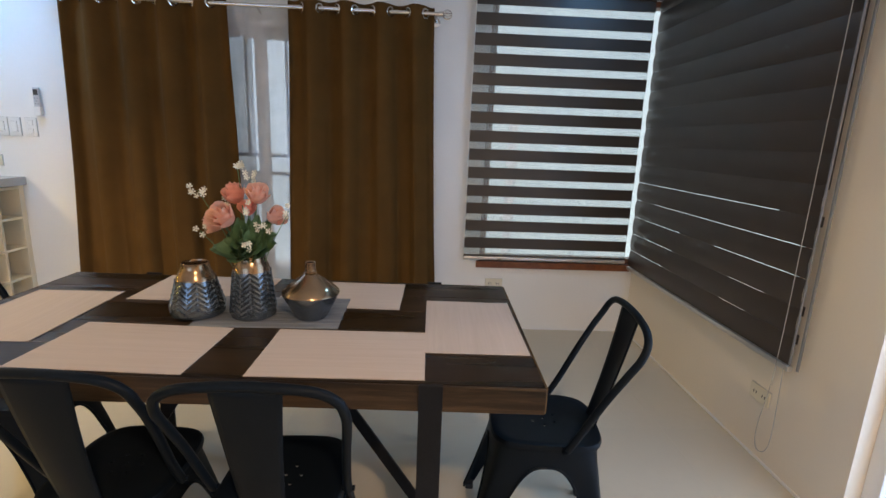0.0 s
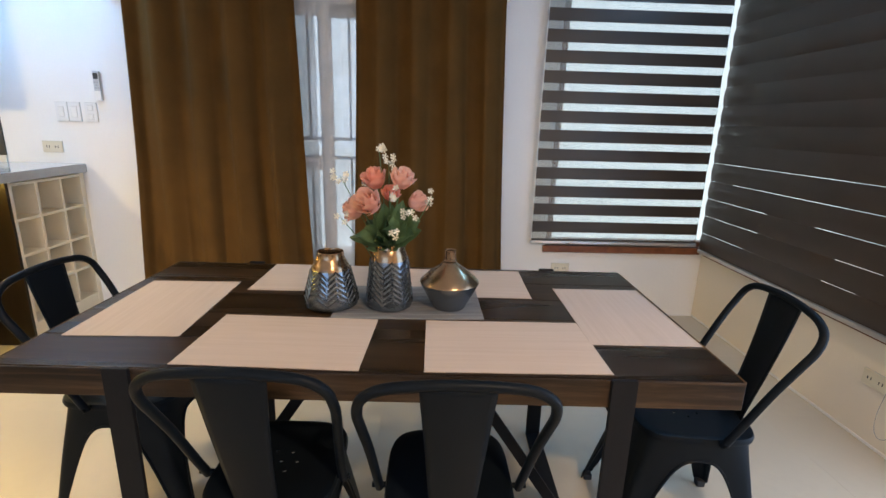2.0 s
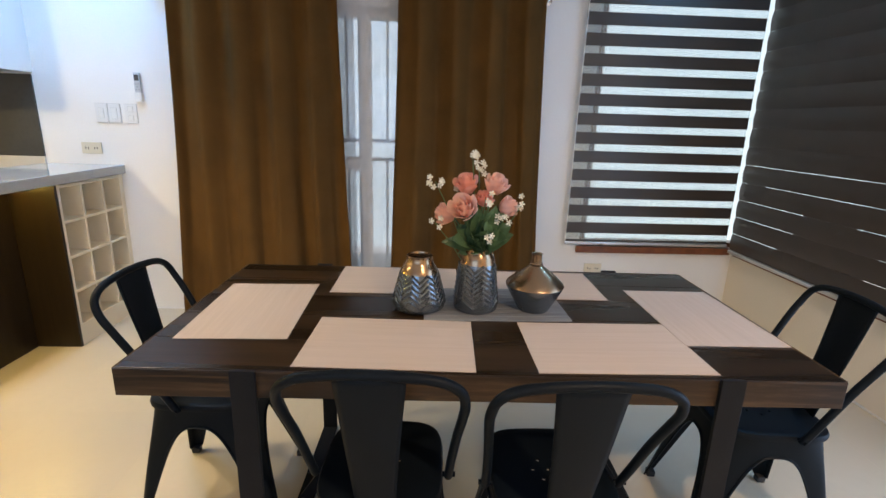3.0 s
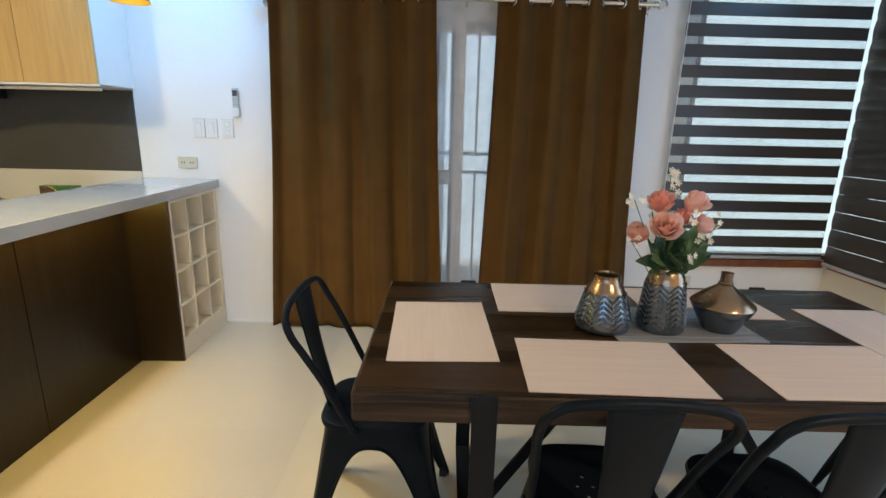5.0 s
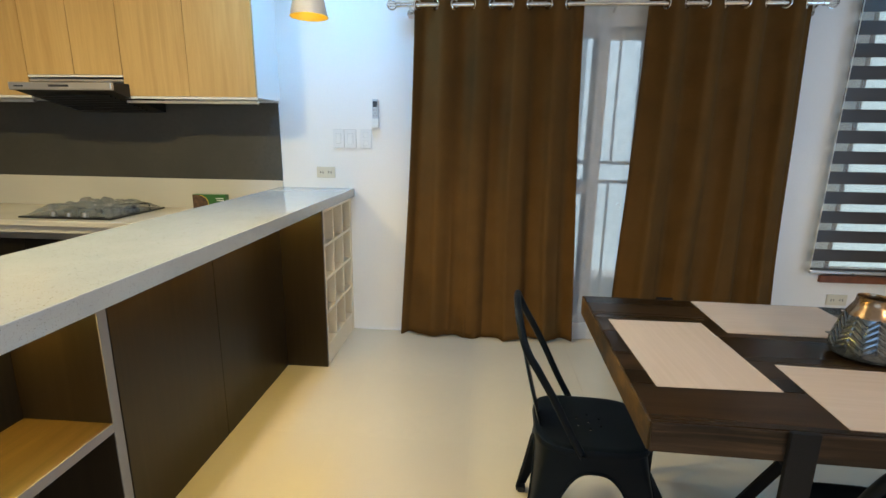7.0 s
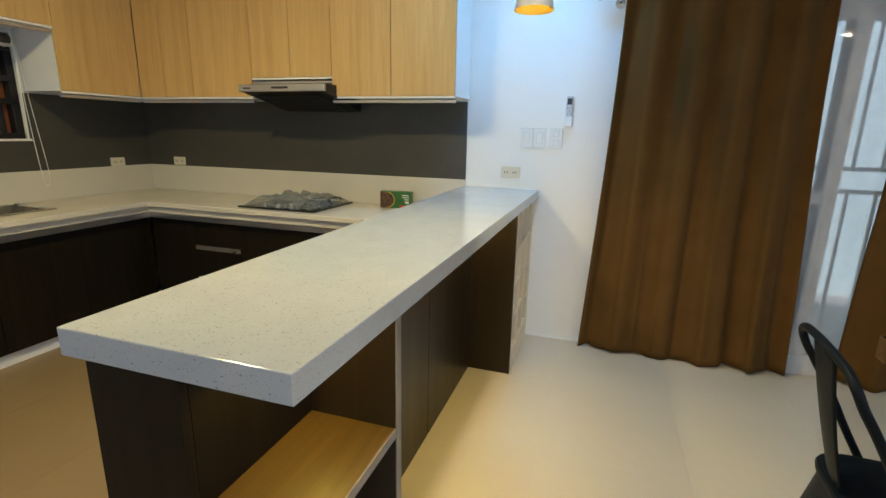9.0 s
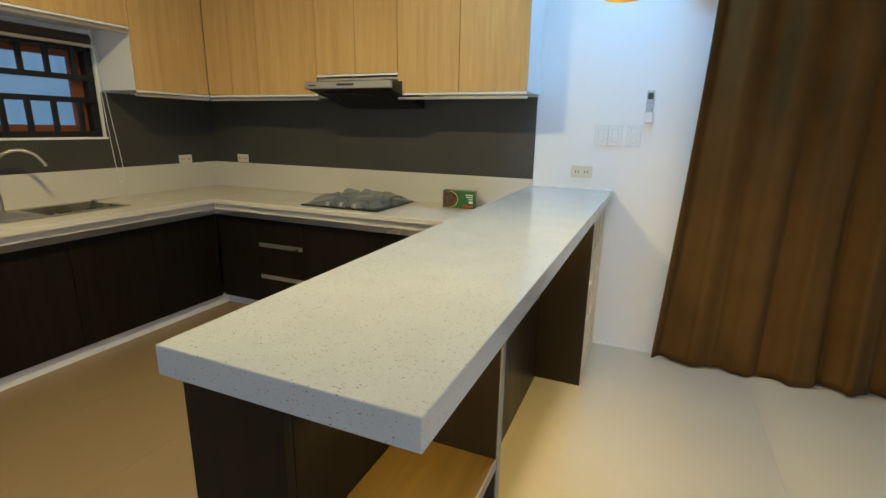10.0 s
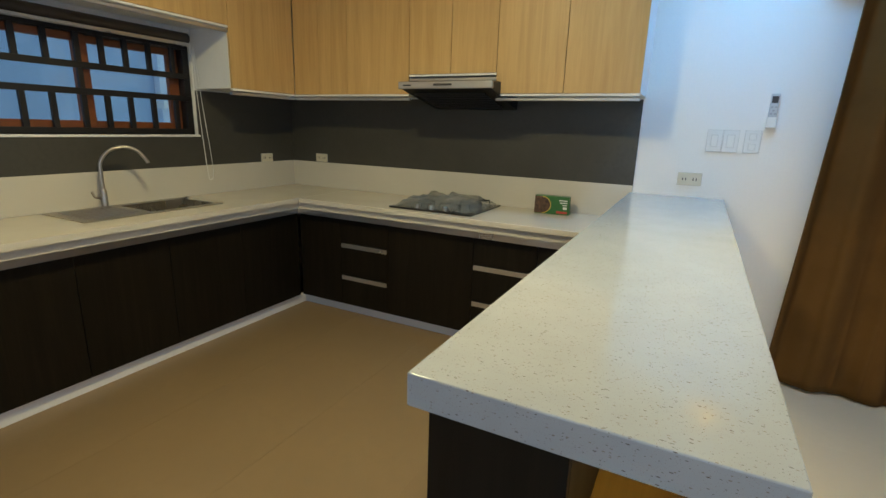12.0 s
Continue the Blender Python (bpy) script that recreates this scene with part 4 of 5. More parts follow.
def film_at(u, v):
    x, y = -0.265 + 0.53 * u, -0.235 + 0.45 * v
    edge = min(u, 1 - u, v, 1 - v)
    h = 0.045 * min(1, edge * 6) + 0.040 * min(1, edge * 5) * noise.noise((x * 9, y * 9, 3.1)) + 0.022 * abs(noise.noise((x * 26, y * 26, 7.7))) * min(1, edge * 12)
    return Vector((x + 0.012 * noise.noise((x * 14, y * 14, 1)), y, 0.016 + max(h, 0.0)))


part("plastic_film", grid(bmesh.new(), 70, 56, film_at), M_WRAP, hob, "crumpled translucent wrapping film")
bx = thing("food_box", (-3.558, 3.165, 0.8305), "small green food carton with a dish picture", "carton", turn=4)
part("carton", boxed(-0.107, 0.107, -0.022, 0.03, 0, 0.113, bevel=0.0015), M_GREEN, bx)
part("picture", boxed(-0.107, -0.055, -0.0235, -0.0222, 0.004, 0.109), M_FOOD, bx, "brown dish picture")
bm = cyl(bmesh.new(), (-0.058, -0.0232, 0.056), (-0.058, -0.0222, 0.056), 0.050, seg=32)
part("picture", bm, M_FOOD, bx, "round brown dish picture")
part("print", tube(bmesh.new(), [(-0.058 + 0.051 * math.cos(t), -0.0228, 0.056 + 0.051 * math.sin(t)) for t in [math.pi * (i / 20 - 0.5) for i in range(21)]], 0.0022, 6), M_YELLOW, bx, "yellow ring")
part("print", boxed(0.03, 0.098, -0.0232, -0.0222, 0.008, 0.022), M_RED, bx, "red label strip")
for k, (w, z) in enumerate(((0.05, 0.086), (0.045, 0.072), (0.03, 0.058))):
    part("print", boxed(0.095 - w, 0.095, -0.023, -0.0222, z, z + 0.006), M_WHITEPR, bx, "white text bar")
part("print", boxed(0.07, 0.095, -0.023, -0.0222, 0.034, 0.05), M_WHITEPR, bx, "white label patch")
for x, y, wall, at in ((-5.517, YN - 0.0105, "n", 1.068), (XW + 0.0105, 2.985, "w", 1.064)):
    o = wall_plate("wall_outlet", 0, at, 0.112, 0.062, "ivory power outlet on the grey backsplash", "outlet", M_IVORY, OUT, wall, 0, "ivory outlets")
    o.location = (x, y, at)

sink = thing("kitchen_sink", (0, 0, 0.831), "stainless steel inset sink with drainer", "sink")
bm = bmesh.new()
for x0, x1, y0, y1 in ((-5.80, -5.755, 1.425, 2.22), (-5.44, -5.405, 1.425, 2.22), (-5.755, -5.44, 2.185, 2.22), (-5.755, -5.44, 1.425, 1.79)):
    box(bm, x0, x1, y0, y1, 0, 0.004)
part("rim", bm, M_STEEL, sink)
bm = bmesh.new()
for a in ((-5.755, -5.440, 1.79, 2.185, -0.155, -0.15), (-5.755, -5.752, 1.79, 2.185, -0.15, 0.002), (-5.443, -5.44, 1.79, 2.185, -0.15, 0.002), (-5.752, -5.443, 1.79, 1.793, -0.15, 0.002), (-5.752, -5.443, 2.182, 2.185, -0.15, 0.002)):
    box(bm, *a)
part("bowl", bm, M_BOWL, sink)
part("drain", cyl(bmesh.new(), (-5.6, 1.99, -0.15), (-5.6, 1.99, -0.143), 0.045), M_CHROME, sink, smooth=True)
part("waste_knob", lathe(bmesh.new(), [(0.022, 0.004), (0.022, 0.012), (0.012, 0.02), (0.001, 0.021)], 20, -5.72, 2.19), M_CHROME, sink, smooth=True)
for k in range(7):
    part("drainer_rib", tube(bmesh.new(), [(-5.73 + 0.04 * k, 1.47, 0.0045), (-5.73 + 0.04 * k, 1.74, 0.0045)], 0.004, 6), M_STEEL, sink, smooth=True)
tap = thing("kitchen_tap", (-5.725, 1.70, 0.835), "brushed steel gooseneck kitchen tap", "tap")
part("base", lathe(bmesh.new(), [(0.024, 0), (0.024, 0.007), (0.0165, 0.012), (0.0165, 0.10), (0.011, 0.11)], 24), M_STEEL, tap, smooth=True)
part("spout", tube(bmesh.new(), curve_pts([(0, 0, 0.1), (0, 0, 0.2), (0.002, 0.006, 0.265), (0.02, 0.05, 0.322), (0.05, 0.115, 0.342), (0.078, 0.17, 0.318), (0.095, 0.205, 0.265), (0.098, 0.21, 0.25)]), 0.0098, 14), M_STEEL, tap, smooth=True)
part("lever", tube(bmesh.new(), [(0, -0.018, 0.06), (0.004, -0.05, 0.07), (0.006, -0.062, 0.10)], 0.0075, 10), M_STEEL, tap, smooth=True)

# ---- dining table ----
table = thing("dining_table", (-0.54, 1.488, 0), "dark stained thick wooden table on iron legs", "table", turn=-1.6)
TZ = 0.752
for k in range(5):
    y0 = -0.415 + k * 0.166
    part("plank", boxed(-0.86, 0.86, y0, y0 + 0.1655, 0.700, TZ, bevel=0.0025), M_TABLE, table)
part("edge_board", boxed(-0.862, 0.862, -0.421, -0.4155, 0.682, TZ - 0.001, bevel=0.002), M_TABEDGE, table)
part("edge_board", boxed(-0.862, 0.862, 0.4155, 0.421, 0.682, TZ - 0.001, bevel=0.002), M_TABEDGE, table)
part("edge_board", boxed(-0.866, -0.8605, -0.4155, 0.4155, 0.682, TZ - 0.0005, bevel=0.002), M_TABEND, table)
part("edge_board", boxed(0.8605, 0.866, -0.4155, 0.4155, 0.682, TZ - 0.0005, bevel=0.002), M_TABEND, table)
part("underframe", boxed(-0.86, 0.86, -0.415, 0.415, 0.683, 0.6995), M_TABLE, table)
for x in (-0.562, 0.582):
    for y in (-0.4265, 0.4265):
        leg = part("leg", boxed(x - 0.029, x + 0.029, y - 0.0055, y + 0.0055, 0.0, 0.756, bevel=0.001), M_IRON, table)
    bm = bmesh.new()
    p, q = Vector((x, 0, 0.02)), Vector((x + (0.44 if x < 0 else -0.44), 0, 0.676))
    m = Matrix.Translation((p + q) / 2) @ (q - p).to_track_quat("Z", "Y").to_matrix().to_4x4() @ Matrix.Diagonal((0.010, 0.036, (q - p).length, 1))
    bmesh.ops.create_cube(bm, size=1.0, matrix=m)
    part("brace", bm, M_IRON, table)
    part("foot_bar", boxed(x - 0.029, x + 0.029, -0.42, 0.42, 0.0, 0.011, bevel=0.001), M_IRON, table)
    part("top_bar", boxed(x - 0.029, x + 0.029, -0.42, 0.42, 0.671, 0.682, bevel=0.001), M_IRON, table)


def placemat(cx, cy, turn, label="woven beige placemat lying on the table"):
    m = thing("placemat", (cx, cy, TZ + 0.0005), label, "placemat", "beige placemats", turn=turn)
    part("weave", boxed(-0.219, 0.219, -0.147, 0.147, 0, 0.002, bevel=0.0006), M_MAT, m)
    for y in (-0.1445, 0.1445):
        part("hem", boxed(-0.2192, 0.2192, y - 0.0025, y + 0.0025, 0.0005, 0.0028), M_MAT, m)
    return m


placemat(-0.784, 1.237, -3.0)
placemat(-0.203, 1.222, -0.6)
placemat(0.164, 1.446, 89.0)
placemat(-1.207, 1.467, 90.6)
placemat(-0.790, 1.752, -1.5)
placemat(-0.288, 1.720, -1.8)
rn = thing("table_runner", (-0.475, 1.52, TZ + 0.0005), "grey slatted mat under the vases", "mat", turn=0.6)
for k in range(9):
    part("slat", boxed(-0.222, 0.222, -0.139 + k * 0.031, -0.139 + k * 0.031 + 0.030, 0, 0.005, bevel=0.0012), M_RUNNER, rn)

# ---- vases and flowers ----
VZ = TZ + 0.006


def chevron_vase(x, y, height, rb, rs, zs, rn_, label, tops):
    """A vase with a smooth bronze neck and rows of raised leaf scales below."""
    v = thing("vase", (x, y, VZ), label, "vase", "metallic vases", turn=random.uniform(0, 30))
    prof = [(rb * 0.88, 0.0), (rb * 0.975, 0.005), (rb, 0.014), (rb * 0.985, 0.035), (rb + (rs - rb) * 0.68, zs * 0.75), (rs, zs)]
    part("body", lathe(bmesh.new(), prof, 48), M_VASE, v, smooth=True)
    part("base", lathe(bmesh.new(), [(0.001, 0.0005), (rb * 0.88, 0.0005)], 48), M_VASE, v)
    neck = [(rs, zs), (rs * 0.965, zs + 0.007), (rn_ * 1.20, zs + 0.020), (rn_ * 1.05, zs + 0.031), (rn_, height * 0.92), (rn_ * 0.98, height * 0.97), (rn_ * 0.98, height), (rn_ * 0.95, height + 0.001), (rn_ * 0.9, height - 0.006), (rn_ * 0.95, height * 0.8), (rs * 0.8, zs)]
    part("neck", lathe(bmesh.new(), neck, 48), M_BRONZE, v, "smooth bronze neck", True)
    part("inside", lathe(bmesh.new(), [(rs * 0.8, zs), (rb * 0.7, 0.02), (0.001, 0.015)], 32), M_VASEIN, v)

    def rad(z):
        for (r0, z0), (r1, z1) in zip(prof, prof[1:]):
            if z0 <= z <= z1:
                return r0 + (r1 - r0) * (z - z0) / (z1 - z0)
        return rs
    rows, cols = tops
    bmv = bmesh.new()
    for j in range(rows):
        zc = 0.018 + (zs - 0.020) * (j + 0.5) / rows
        for i in range(cols):
            side = 1 if i % 2 else -1
            a = 2 * math.pi * (i + 0.5) / cols
            w, h = math.pi / cols * 0.96, (zs - 0.02) / rows * 0.62
            quad = []
            for du, dv, lift in ((-1, -1, 0.0), (1, -1, 0.0), (1, 1, 0.0), (-1, 1, 0.0), (-0.78, -0.62, 0.0016), (0.78, -0.62, 0.0016), (0.78, 0.72, 0.0030), (-0.78, 0.72, 0.0030)):
                z = zc + dv * h * 0.50 + side * du * h * 1.05
                z = min(max(z, 0.012), zs + 0.004)
                r = rad(min(z, zs)) + 0.0008 + lift
                quad.append(bmv.verts.new((r * math.cos(a + du * w), r * math.sin(a + du * w), z)))
            for f in ((0, 1, 5, 4), (1, 2, 6, 5), (2, 3, 7, 6), (3, 0, 4, 7), (4, 5, 6, 7)):
                bmv.faces.new([quad[q] for q in f])
    part("relief", bmv, M_VASE, v, "raised chevron leaf relief")
    return v


chevron_vase(-0.711, 1.484, 0.167, 0.081, 0.058, 0.116, 0.041, "squat gunmetal vase with bronze neck, empty", (6, 16))
chevron_vase(-0.534, 1.478, 0.204, 0.069, 0.055, 0.150, 0.043, "tall gunmetal vase holding pink flowers", (8, 14))
v3 = thing("vase", (-0.351, 1.476, VZ), "faceted bronze bottle vase with narrow neck", "vase", "metallic vases")
part("body", lathe(bmesh.new(), [(0.001, 0.0), (0.046, 0.0), (0.050, 0.004), (0.087, 0.074), (0.090, 0.082)], 48), M_VASE, v3, "dark gunmetal lower half", True)
part("shoulder", lathe(bmesh.new(), [(0.090, 0.082), (0.088, 0.087), (0.062, 0.112), (0.034, 0.132), (0.019, 0.144)], 48), M_BRONZE, v3, "bronze sloping shoulder", True)
part("neck", lathe(bmesh.new(), [(0.019, 0.144), (0.021, 0.149), (0.017, 0.152), (0.0165, 0.176), (0.018, 0.180), (0.0165, 0.181), (0.013, 0.178), (0.012, 0.13)], 32), M_BRONZE, v3, smooth=True)

bouquet = thing("flower_bouquet", (-0.532, 1.528, VZ + 0.05), "pink roses with white sprigs in a vase", "flowers")
BO = Vector((-0.532, 1.528, VZ + 0.05))


def rose(place, r, tilt, mt, seed):
    rnd = random.Random(seed)
    c = Vector(place) - BO
    up = Vector(tilt).normalized()
    q = up.to_track_quat("Z", "Y").to_matrix().to_4x4()
    bmr = bmesh.new()
    n = 19
    for k in range(n):
        f = k / (n - 1)
        a0 = k * 2.4 + rnd.uniform(-0.2, 0.2)
        rad, open_, h = r * (0.16 + 0.70 * f ** 0.9), 0.04 + 0.42 * f ** 2.0, r * (1.55 - 0.45 * f)
        half = 1.25 - 0.35 * f

        def petal(u, v):
            s = 2 * u - 1
            a = a0 + s * half * (0.55 + 0.45 * math.sin(math.pi * min(v + 0.15, 1)))
            zz = -0.55 * r + h * v * (1 - 0.16 * s * s) - open_ * r * 0.35 * max(0, v - 0.65) ** 1.2 * 2
            rr = rad * (0.45 + 0.55 * math.sin(min(1.0, v * 1.15 + 0.1) * math.pi / 2)) + open_ * r * 0.42 * max(0, v - 0.45) ** 1.5 * 2 + 0.012 * r * math.sin(6 * s + k)
            return (Matrix.Translation(c) @ q @ Vector((rr * math.cos(a), rr * math.sin(a), zz)))
        grid(bmr, 8, 7, petal)
    ob = part("rose", bmr, mt, bouquet, "full pink rose bloom", True)
    bmc = bmesh.new()
    lathe(bmc, [(0.002, -0.75 * r), (0.30 * r, -0.62 * r), (0.42 * r, -0.42 * r)], 12)
    bmc.transform(Matrix.Translation(c) @ q)
    part("calyx", bmc, M_LEAF, ob, smooth=True)
    base = Vector((rnd.uniform(-0.02, 0.02), rnd.uniform(-0.02, 0.02), -0.03))
    end = c - up * 0.6 * r
    part("stem", tube(bmesh.new(), curve_pts([base, base * 0.4 + Vector((0, 0, 0.10)) + (end * 0.15), end], 6), 0.0028, 6), M_STEM, bouquet, smooth=True)


rose((-0.585, 1.465, 1.085), 0.047, (-0.35, -0.8, 0.6), M_ROSE, 1)
rose((-0.494, 1.50, 1.148), 0.040, (0.25, -0.5, 0.9), M_ROSE, 2)
rose((-0.574, 1.535, 1.142), 0.041, (-0.25, -0.4, 1.0), M_ROSE2, 3)
rose((-0.452, 1.525, 1.080), 0.036, (0.8, -0.4, 0.5), M_ROSE, 4)
rose((-0.632, 1.520, 1.056), 0.038, (-0.9, -0.35, 0.3), M_ROSE, 5)
rose((-0.525, 1.500, 1.105), 0.030, (0.1, -0.6, 0.8), M_ROSE2, 6)


def leaf(base, tip, width, droop, seed):
    a, b = Vector(base) - BO, Vector(tip) - BO
    d = b - a
    side = d.cross(Vector((0.15, -0.7, 0.7))).normalized()
    nrm = side.cross(d).normalized()

    def at(u, v):
        s = 2 * u - 1
        w = 1.75 * width * math.sin(math.pi * min(1, v * 0.92 + 0.06)) ** 0.8 * (1 - 0.35 * v)
        return a + d * v + side * s * w + nrm * (0.25 * width * abs(s) + droop * (v * (1 - v)) * 0.5) + Vector((0, 0, -droop * v * v)) + nrm * 0.002 * math.sin(14 * v + seed)
    part("leaf", grid(bmesh.new(), 6, 10, at), M_LEAF, bouquet, smooth=True)


rl = random.Random(11)
for k, (tx, ty, tz, w) in enumerate(((-0.620, 1.46, 1.000, 0.022), (-0.455, 1.46, 1.005, 0.026), (-0.440, 1.50, 1.040, 0.024), (-0.500, 1.445, 1.000, 0.024), (-0.560, 1.44, 1.010, 0.024), (-0.530, 1.45, 1.060, 0.022),
                                     (-0.600, 1.53, 1.030, 0.022), (-0.480, 1.55, 1.070, 0.024), (-0.545, 1.58, 1.060, 0.022), (-0.575, 1.50, 1.060, 0.022), (-0.505, 1.47, 1.075, 0.020), (-0.645, 1.50, 0.985, 0.018),
                                     (-0.470, 1.48, 1.06, 0.022), (-0.520, 1.44, 1.03, 0.022), (-0.545, 1.47, 1.095, 0.020), (-0.490, 1.49, 1.10, 0.020), (-0.600, 1.49, 1.02, 0.020), (-0.455, 1.51, 1.075, 0.018), (-0.435, 1.48, 1.015, 0.022))):
    leaf((-0.532 + rl.uniform(-0.015, 0.015), 1.525 + rl.uniform(-0.02, 0.01), 0.955 + rl.uniform(0, 0.02)), (tx, ty, tz), w, 0.01, k)
    leaf((-0.532 + rl.uniform(-0.02, 0.02), 1.52 + rl.uniform(-0.02, 0.02), 0.95), (tx * 0.5 - 0.532 * 0.5 + rl.uniform(-0.02, 0.02), ty, tz - rl.uniform(0.01, 0.04)), w * 0.8, 0.008, k + 20)
for k, (sx, sy, sz, n) in enumerate(((-0.668, 1.50, 1.155, 7), (-0.560, 1.53, 1.225, 7), (-0.535, 1.56, 1.195, 6), (-0.405, 1.51, 1.100, 4), (-0.470, 1.46, 1.060, 5), (-0.600, 1.53, 1.118, 4), (-0.525, 1.46, 1.12, 4), (-0.665, 1.49, 1.035, 3), (-0.52, 1.45, 1.0, 3))):
    c = Vector((sx, sy, sz)) - BO
    sp = part("sprig", tube(bmesh.new(), curve_pts([(0, 0, 0.0), (c.x * 0.45, c.y * 0.4, c.z * 0.55), c], 6), 0.0014, 5), M_STEM, bouquet, "thin green sprig")
    for i in range(n):
        o = c + Vector((rl.uniform(-0.018, 0.018), rl.uniform(-0.014, 0.014), rl.uniform(-0.022, 0.016)))
        face = Vector((rl.uniform(-0.5, 0.5), -1, rl.uniform(-0.2, 0.6))).normalized()
        q = face.to_track_quat("Z", "Y").to_matrix().to_4x4()
        bmf = bmesh.new()
        for j in range(5):
            t = 2 * math.pi * j / 5
            grid(bmf, 3, 3, lambda u, v: Matrix.Translation(o) @ q @ Vector((0.0092 * v * math.cos(t + (u - 0.5) * 0.85 * (1.5 - v * 0.8)), 0.0092 * v * math.sin(t + (u - 0.5) * 0.85 * (1.5 - v * 0.8)), 0.003 * v * v)))
        part("blossom", bmf, M_WHITEFL, sp, "tiny cream white blossom", True)


bouquet.location = bouquet.location + Vector((-0.002, -0.050, 0.0))


# ---- chairs ----
def splay(p, q):
    """Turn a point of one leg, given as shares of the seat's half width, to corner q and flare it towards the floor."""
    x, y = (p[0], -p[1], -p[0], p[1])[q], (p[1], p[0], -p[1], -p[0])[q]
    f = max(0.0, 1 - p[2] / 0.43) ** 1.25
    return Vector((x * (0.150 + 0.036 * f), y * (0.166 + (0.087 if y > 0 else 0.049) * f), p[2]))


def chair(m):
    c = thing("dining_chair", (0, 0, 0), "matt black steel chair with curved tube back", "chair", "chairs round the table")
    # seat with seven drain holes
    bmS = bmesh.new()

    def round_sq(a, h, r, z):
        ang = a
        ca, sa = math.cos(ang), math.sin(ang)
        p = 4.0
        k = h / (abs(ca) ** p + abs(sa) ** p) ** (1 / p)
        return Vector((0.90 * k * ca, k * sa, z))
    rings = [[bmS.verts.new(round_sq(2 * math.pi * i / 64, h, 0.05, z)) for i in range(64)] for h, z in
             ((0.166, 0.418), (0.178, 0.424), (0.180, 0.434), (0.176, 0.444), (0.166, 0.447), (0.150, 0.4445), (0.06, 0.443))]
    for u, w in zip(rings, rings[1:]):
        for i in range(64):
            bmS.faces.new((u[i], u[(i + 1) % 64], w[(i + 1) % 64], w[i]))
    bmS.faces.new(rings[-1])
    bottom = [bmS.verts.new(round_sq(2 * math.pi * i / 64, 0.06, 0.05, 0.438)) for i in range(64)]
    bmS.faces.new(bottom[::-1])
    lower = [bmS.verts.new(round_sq(2 * math.pi * i / 64, 0.160, 0.05, 0.438)) for i in range(64)]
    for i in range(64):
        bmS.faces.new((bottom[i], bottom[(i + 1) % 64], lower[(i + 1) % 64], lower[i]))
        bmS.faces.new((lower[i], lower[(i + 1) % 64], rings[0][(i + 1) % 64], rings[0][i]))
    bmS.transform(Matrix.Translation((0, 0, -0.02)))
    seat = part("seat", bmS, M_CHAIR, c, "square pressed steel seat with drain holes", True)
    bmH = bmesh.new()
    for k in range(7):
        a = k * math.pi / 3
        p = (0, 0) if k == 6 else (0.042 * math.cos(a), 0.042 * math.sin(a))
        cyl(bmH, (p[0], p[1], 0.38), (p[0], p[1], 0.46), 0.0055, seg=12)
    cutter = new("cutter", mesh_of("cutter", bmH, M_CHAIR))
    bo = seat.modifiers.new("holes", "BOOLEAN")
    bo.object, bo.operation, bo.solver = cutter, "DIFFERENCE", "EXACT"
    dg = bpy.context.evaluated_depsgraph_get()
    seat.data = bpy.data.meshes.new_from_object(seat.evaluated_get(dg))
    seat.modifiers.clear()
    bpy.data.objects.remove(cutter)
    # four pressed legs, each with half of the arches beside it
    for q in range(4):
        bmL = bmesh.new()
        cols = []
        for i in range(-20, 21):
            s = i / 20
            u = 1 - abs(s)
            zb = 0.0 if u > 0.87 else 0.345 * (1 - (u / 0.87) ** 2.9)
            col = []
            for j in range(13):
                z = zb + (0.404 - zb) * j / 12
                p = Vector((u if s < 0 else 1, 1 if s < 0 else u))
                if u > 0.86:
                    e = (u - 0.86) / 0.14
                    p -= Vector((0.045, 0.045)) * e * e * (1 - z / 0.43)
                p *= 1 - (z / 0.404) ** 2 * (1 - (u ** 4 + 1) ** -0.25)
                col.append((p.x, p.y, z))
            cols.append(col)
        outer = [[bmL.verts.new(splay(p, q)) for p in col] for col in cols]
        inner = [[bmL.verts.new(splay((p[0] * 0.984, p[1] * 0.984, p[2]), q)) for p in col] for col in cols]
        for a, b in zip(range(40), range(1, 41)):
            for j in range(12):
                bmL.faces.new((outer[a][j], outer[b][j], outer[b][j + 1], outer[a][j + 1]))
                bmL.faces.new((inner[a][j], inner[a][j + 1], inner[b][j + 1], inner[b][j]))
            bmL.faces.new((outer[a][0], inner[a][0], inner[b][0], outer[b][0]))
        lg = part("leg", bmL, M_CHAIR, c, smooth=True)
        rim = [Vector((p[0] * 1.004, p[1] * 1.004, p[2])) for p in [col[0] for col in cols] if p[2] > 0.02]
        for half in ([p for p in rim if p.x < p.y], [p for p in rim if p.x > p.y]):
            part("rolled_edge", tube(bmesh.new(), [splay(p, q) for p in half], 0.0045, 6), M_CHAIR, lg, smooth=True)
        foot = splay((0.90, 0.90, 0.0), q)
        bmF = boxed(foot.x - 0.015, foot.x + 0.015, foot.y - 0.015, foot.y + 0.015, 0.0, 0.024, bevel=0.004)
        part("foot_cap", bmF, M_RUBBER, lg)
    # back hoop and splat
    side = [(0.176, -0.042, 0.412), (0.180, -0.085, 0.49), (0.189, -0.140, 0.60), (0.199, -0.190, 0.69), (0.201, -0.220, 0.74), (0.189, -0.238, 0.782), (0.148, -0.246, 0.808), (0.075, -0.250, 0.819), (0.0, -0.251, 0.822)]
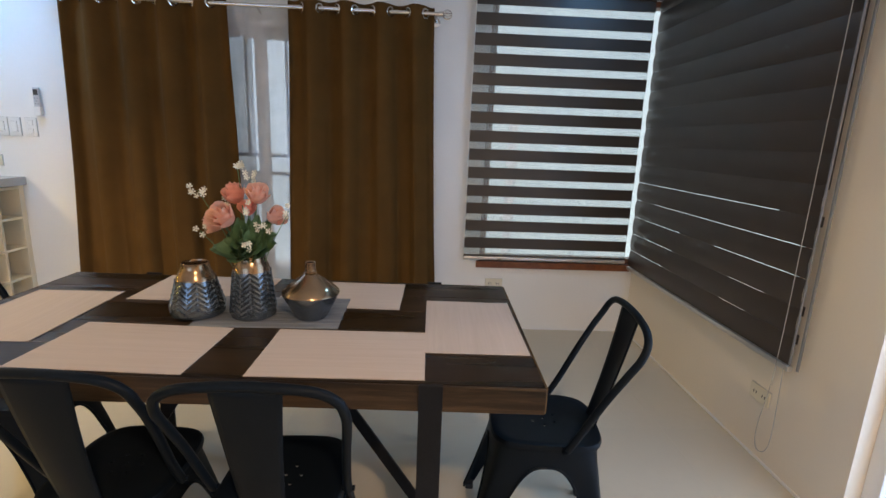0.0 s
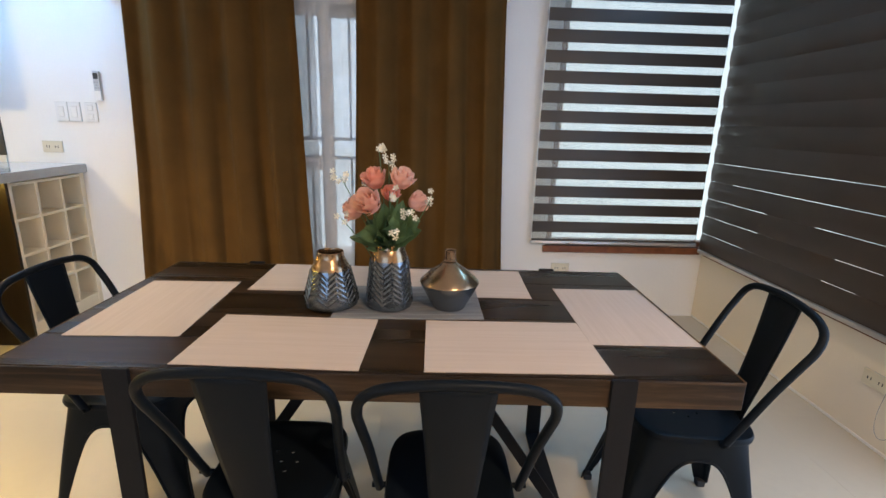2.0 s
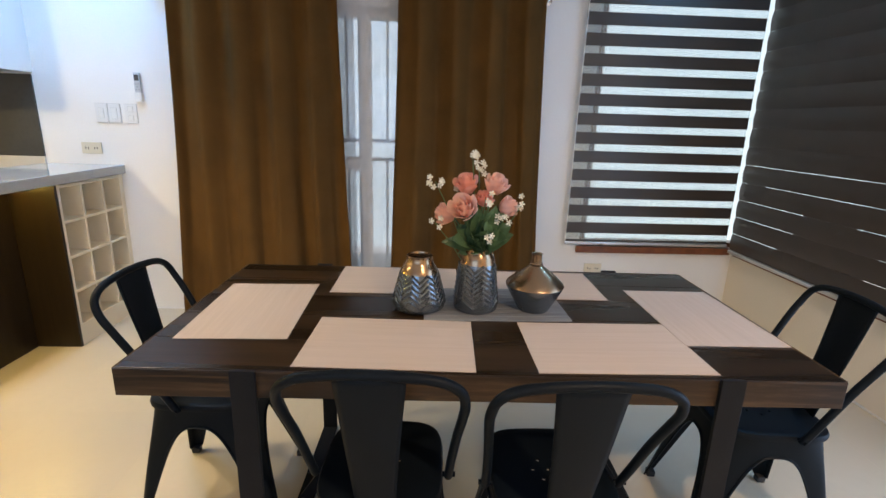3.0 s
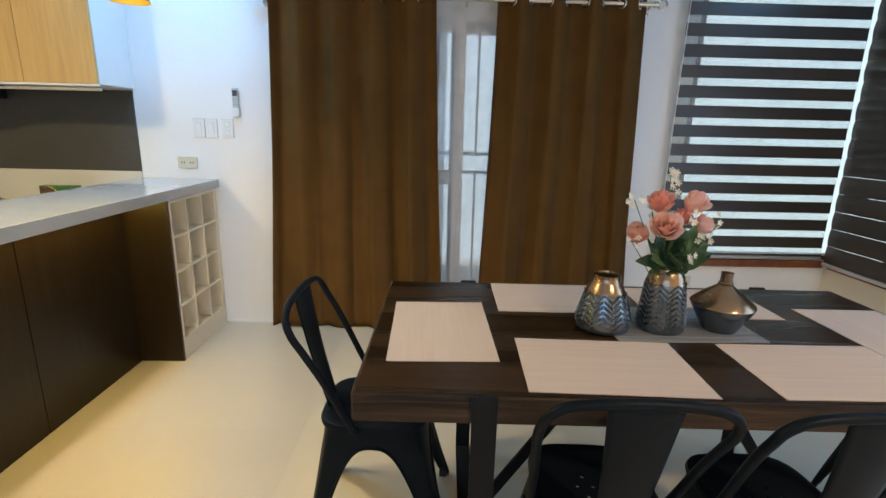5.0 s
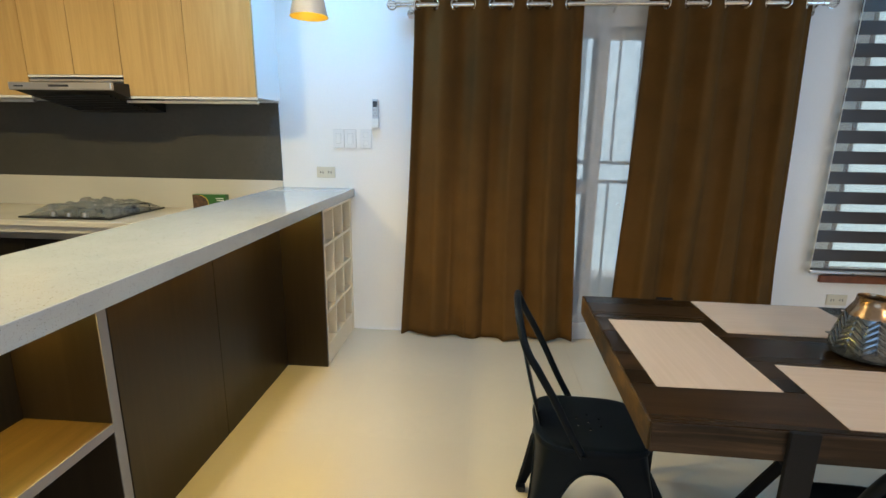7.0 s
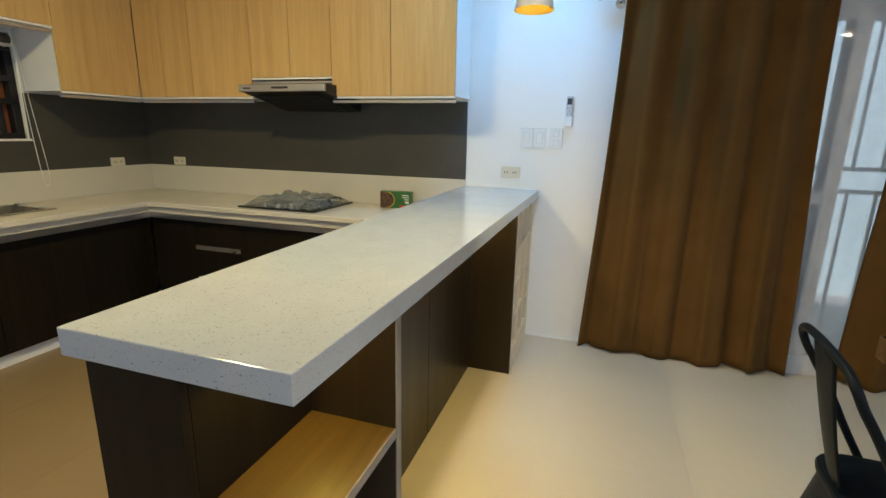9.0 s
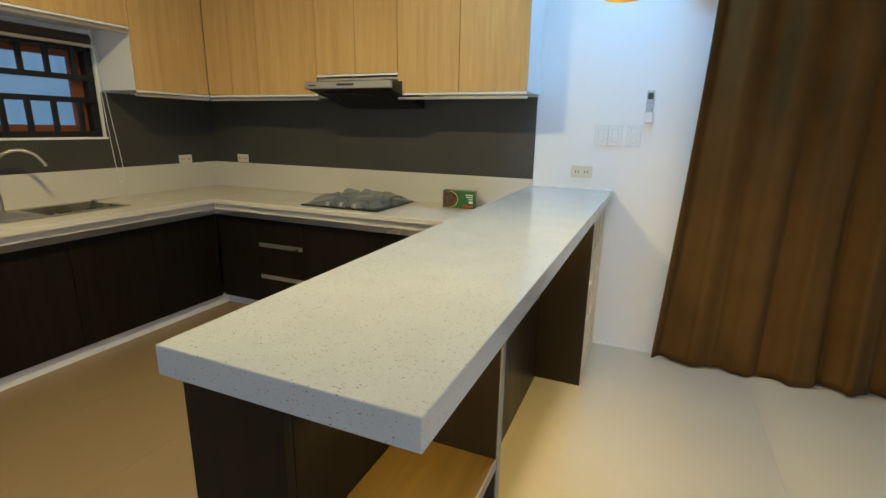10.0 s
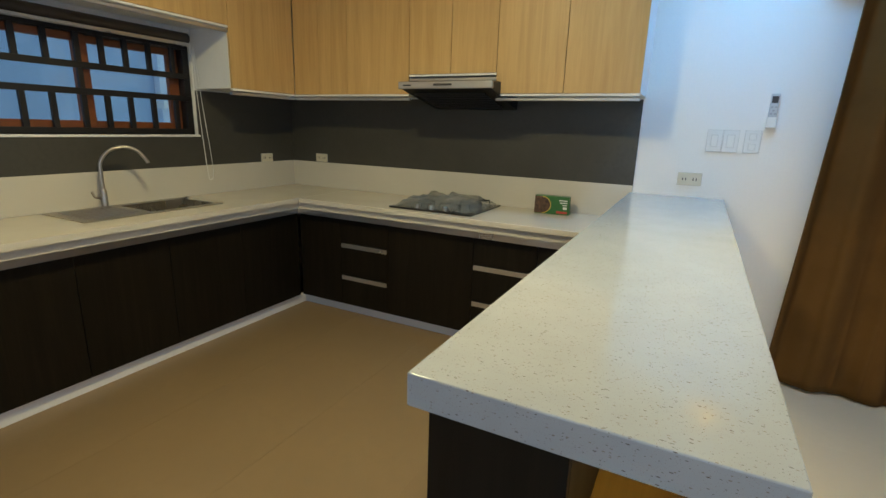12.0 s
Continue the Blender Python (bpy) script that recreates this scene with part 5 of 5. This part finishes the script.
    hoop = curve_pts(side + [(-x, y, z) for x, y, z in side[-2::-1]], 6)
    part("back_hoop", tube(bmesh.new(), hoop, 0.0115, 12), M_CHAIR, c, "bent black steel tube", True)
    for s in (-1, 1):
        part("bolt", cyl(bmesh.new(), (s * 0.160, -0.045, 0.42), (s * 0.194, -0.045, 0.42), 0.007, seg=10), M_CHAIR, c)

    def splat_at(u, v):
        s = 2 * u - 1
        w = 0.050 + 0.028 * v ** 1.3
        y = -0.158 - 0.089 * v - 0.006 * math.sin(math.pi * v) - 0.012 * (1 - s * s) * 0.6
        return Vector((s * w, y, 0.424 + 0.395 * v))
    sp = part("splat", grid(bmesh.new(), 10, 16, splat_at), M_CHAIR, c, "broad vertical sheet steel splat", True)
    so = sp.modifiers.new("thickness", "SOLIDIFY")
    so.thickness, so.offset = 0.004, 0
    c.matrix_basis = m
    return c


ch = chair(pose(-0.799, 1.194, 0, 0, 0, -2.5))
copy_thing(ch, pose(-0.354, 1.155, 0, 0, 0, -0.4))
copy_thing(ch, pose(0.423, 1.449, 0, 0, 0, 85))
copy_thing(ch, pose(-1.412, 1.602, 0, 0, 0, -92.6))

# ---- floor tiles, last ----
TS, JOINT = 0.60, 0.0005
tiles = {}
x = -5.84 - ((-5.84 + 3.01) % TS)
while x < XE:
    y = YS - ((YS - 1.45) % TS)
    while y < YN:
        a0, a1, b0, b1 = max(x, XW) + JOINT / 2, min(x + TS, XE) - JOINT / 2, max(y, YS) + JOINT / 2, min(y + TS, YN) - JOINT / 2
        if a1 - a0 > 0.02 and b1 - b0 > 0.02:
            # tiles on the kitchen side take the copy with shade in its colour
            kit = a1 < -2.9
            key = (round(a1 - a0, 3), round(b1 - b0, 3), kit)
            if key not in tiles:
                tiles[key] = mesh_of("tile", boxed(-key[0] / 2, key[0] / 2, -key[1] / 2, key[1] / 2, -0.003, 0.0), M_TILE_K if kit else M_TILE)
            t = new("tile", tiles[key])
            t.location, t.parent = ((a0 + a1) / 2, (b0 + b1) / 2, 0), floor
        y += TS
    x += TS
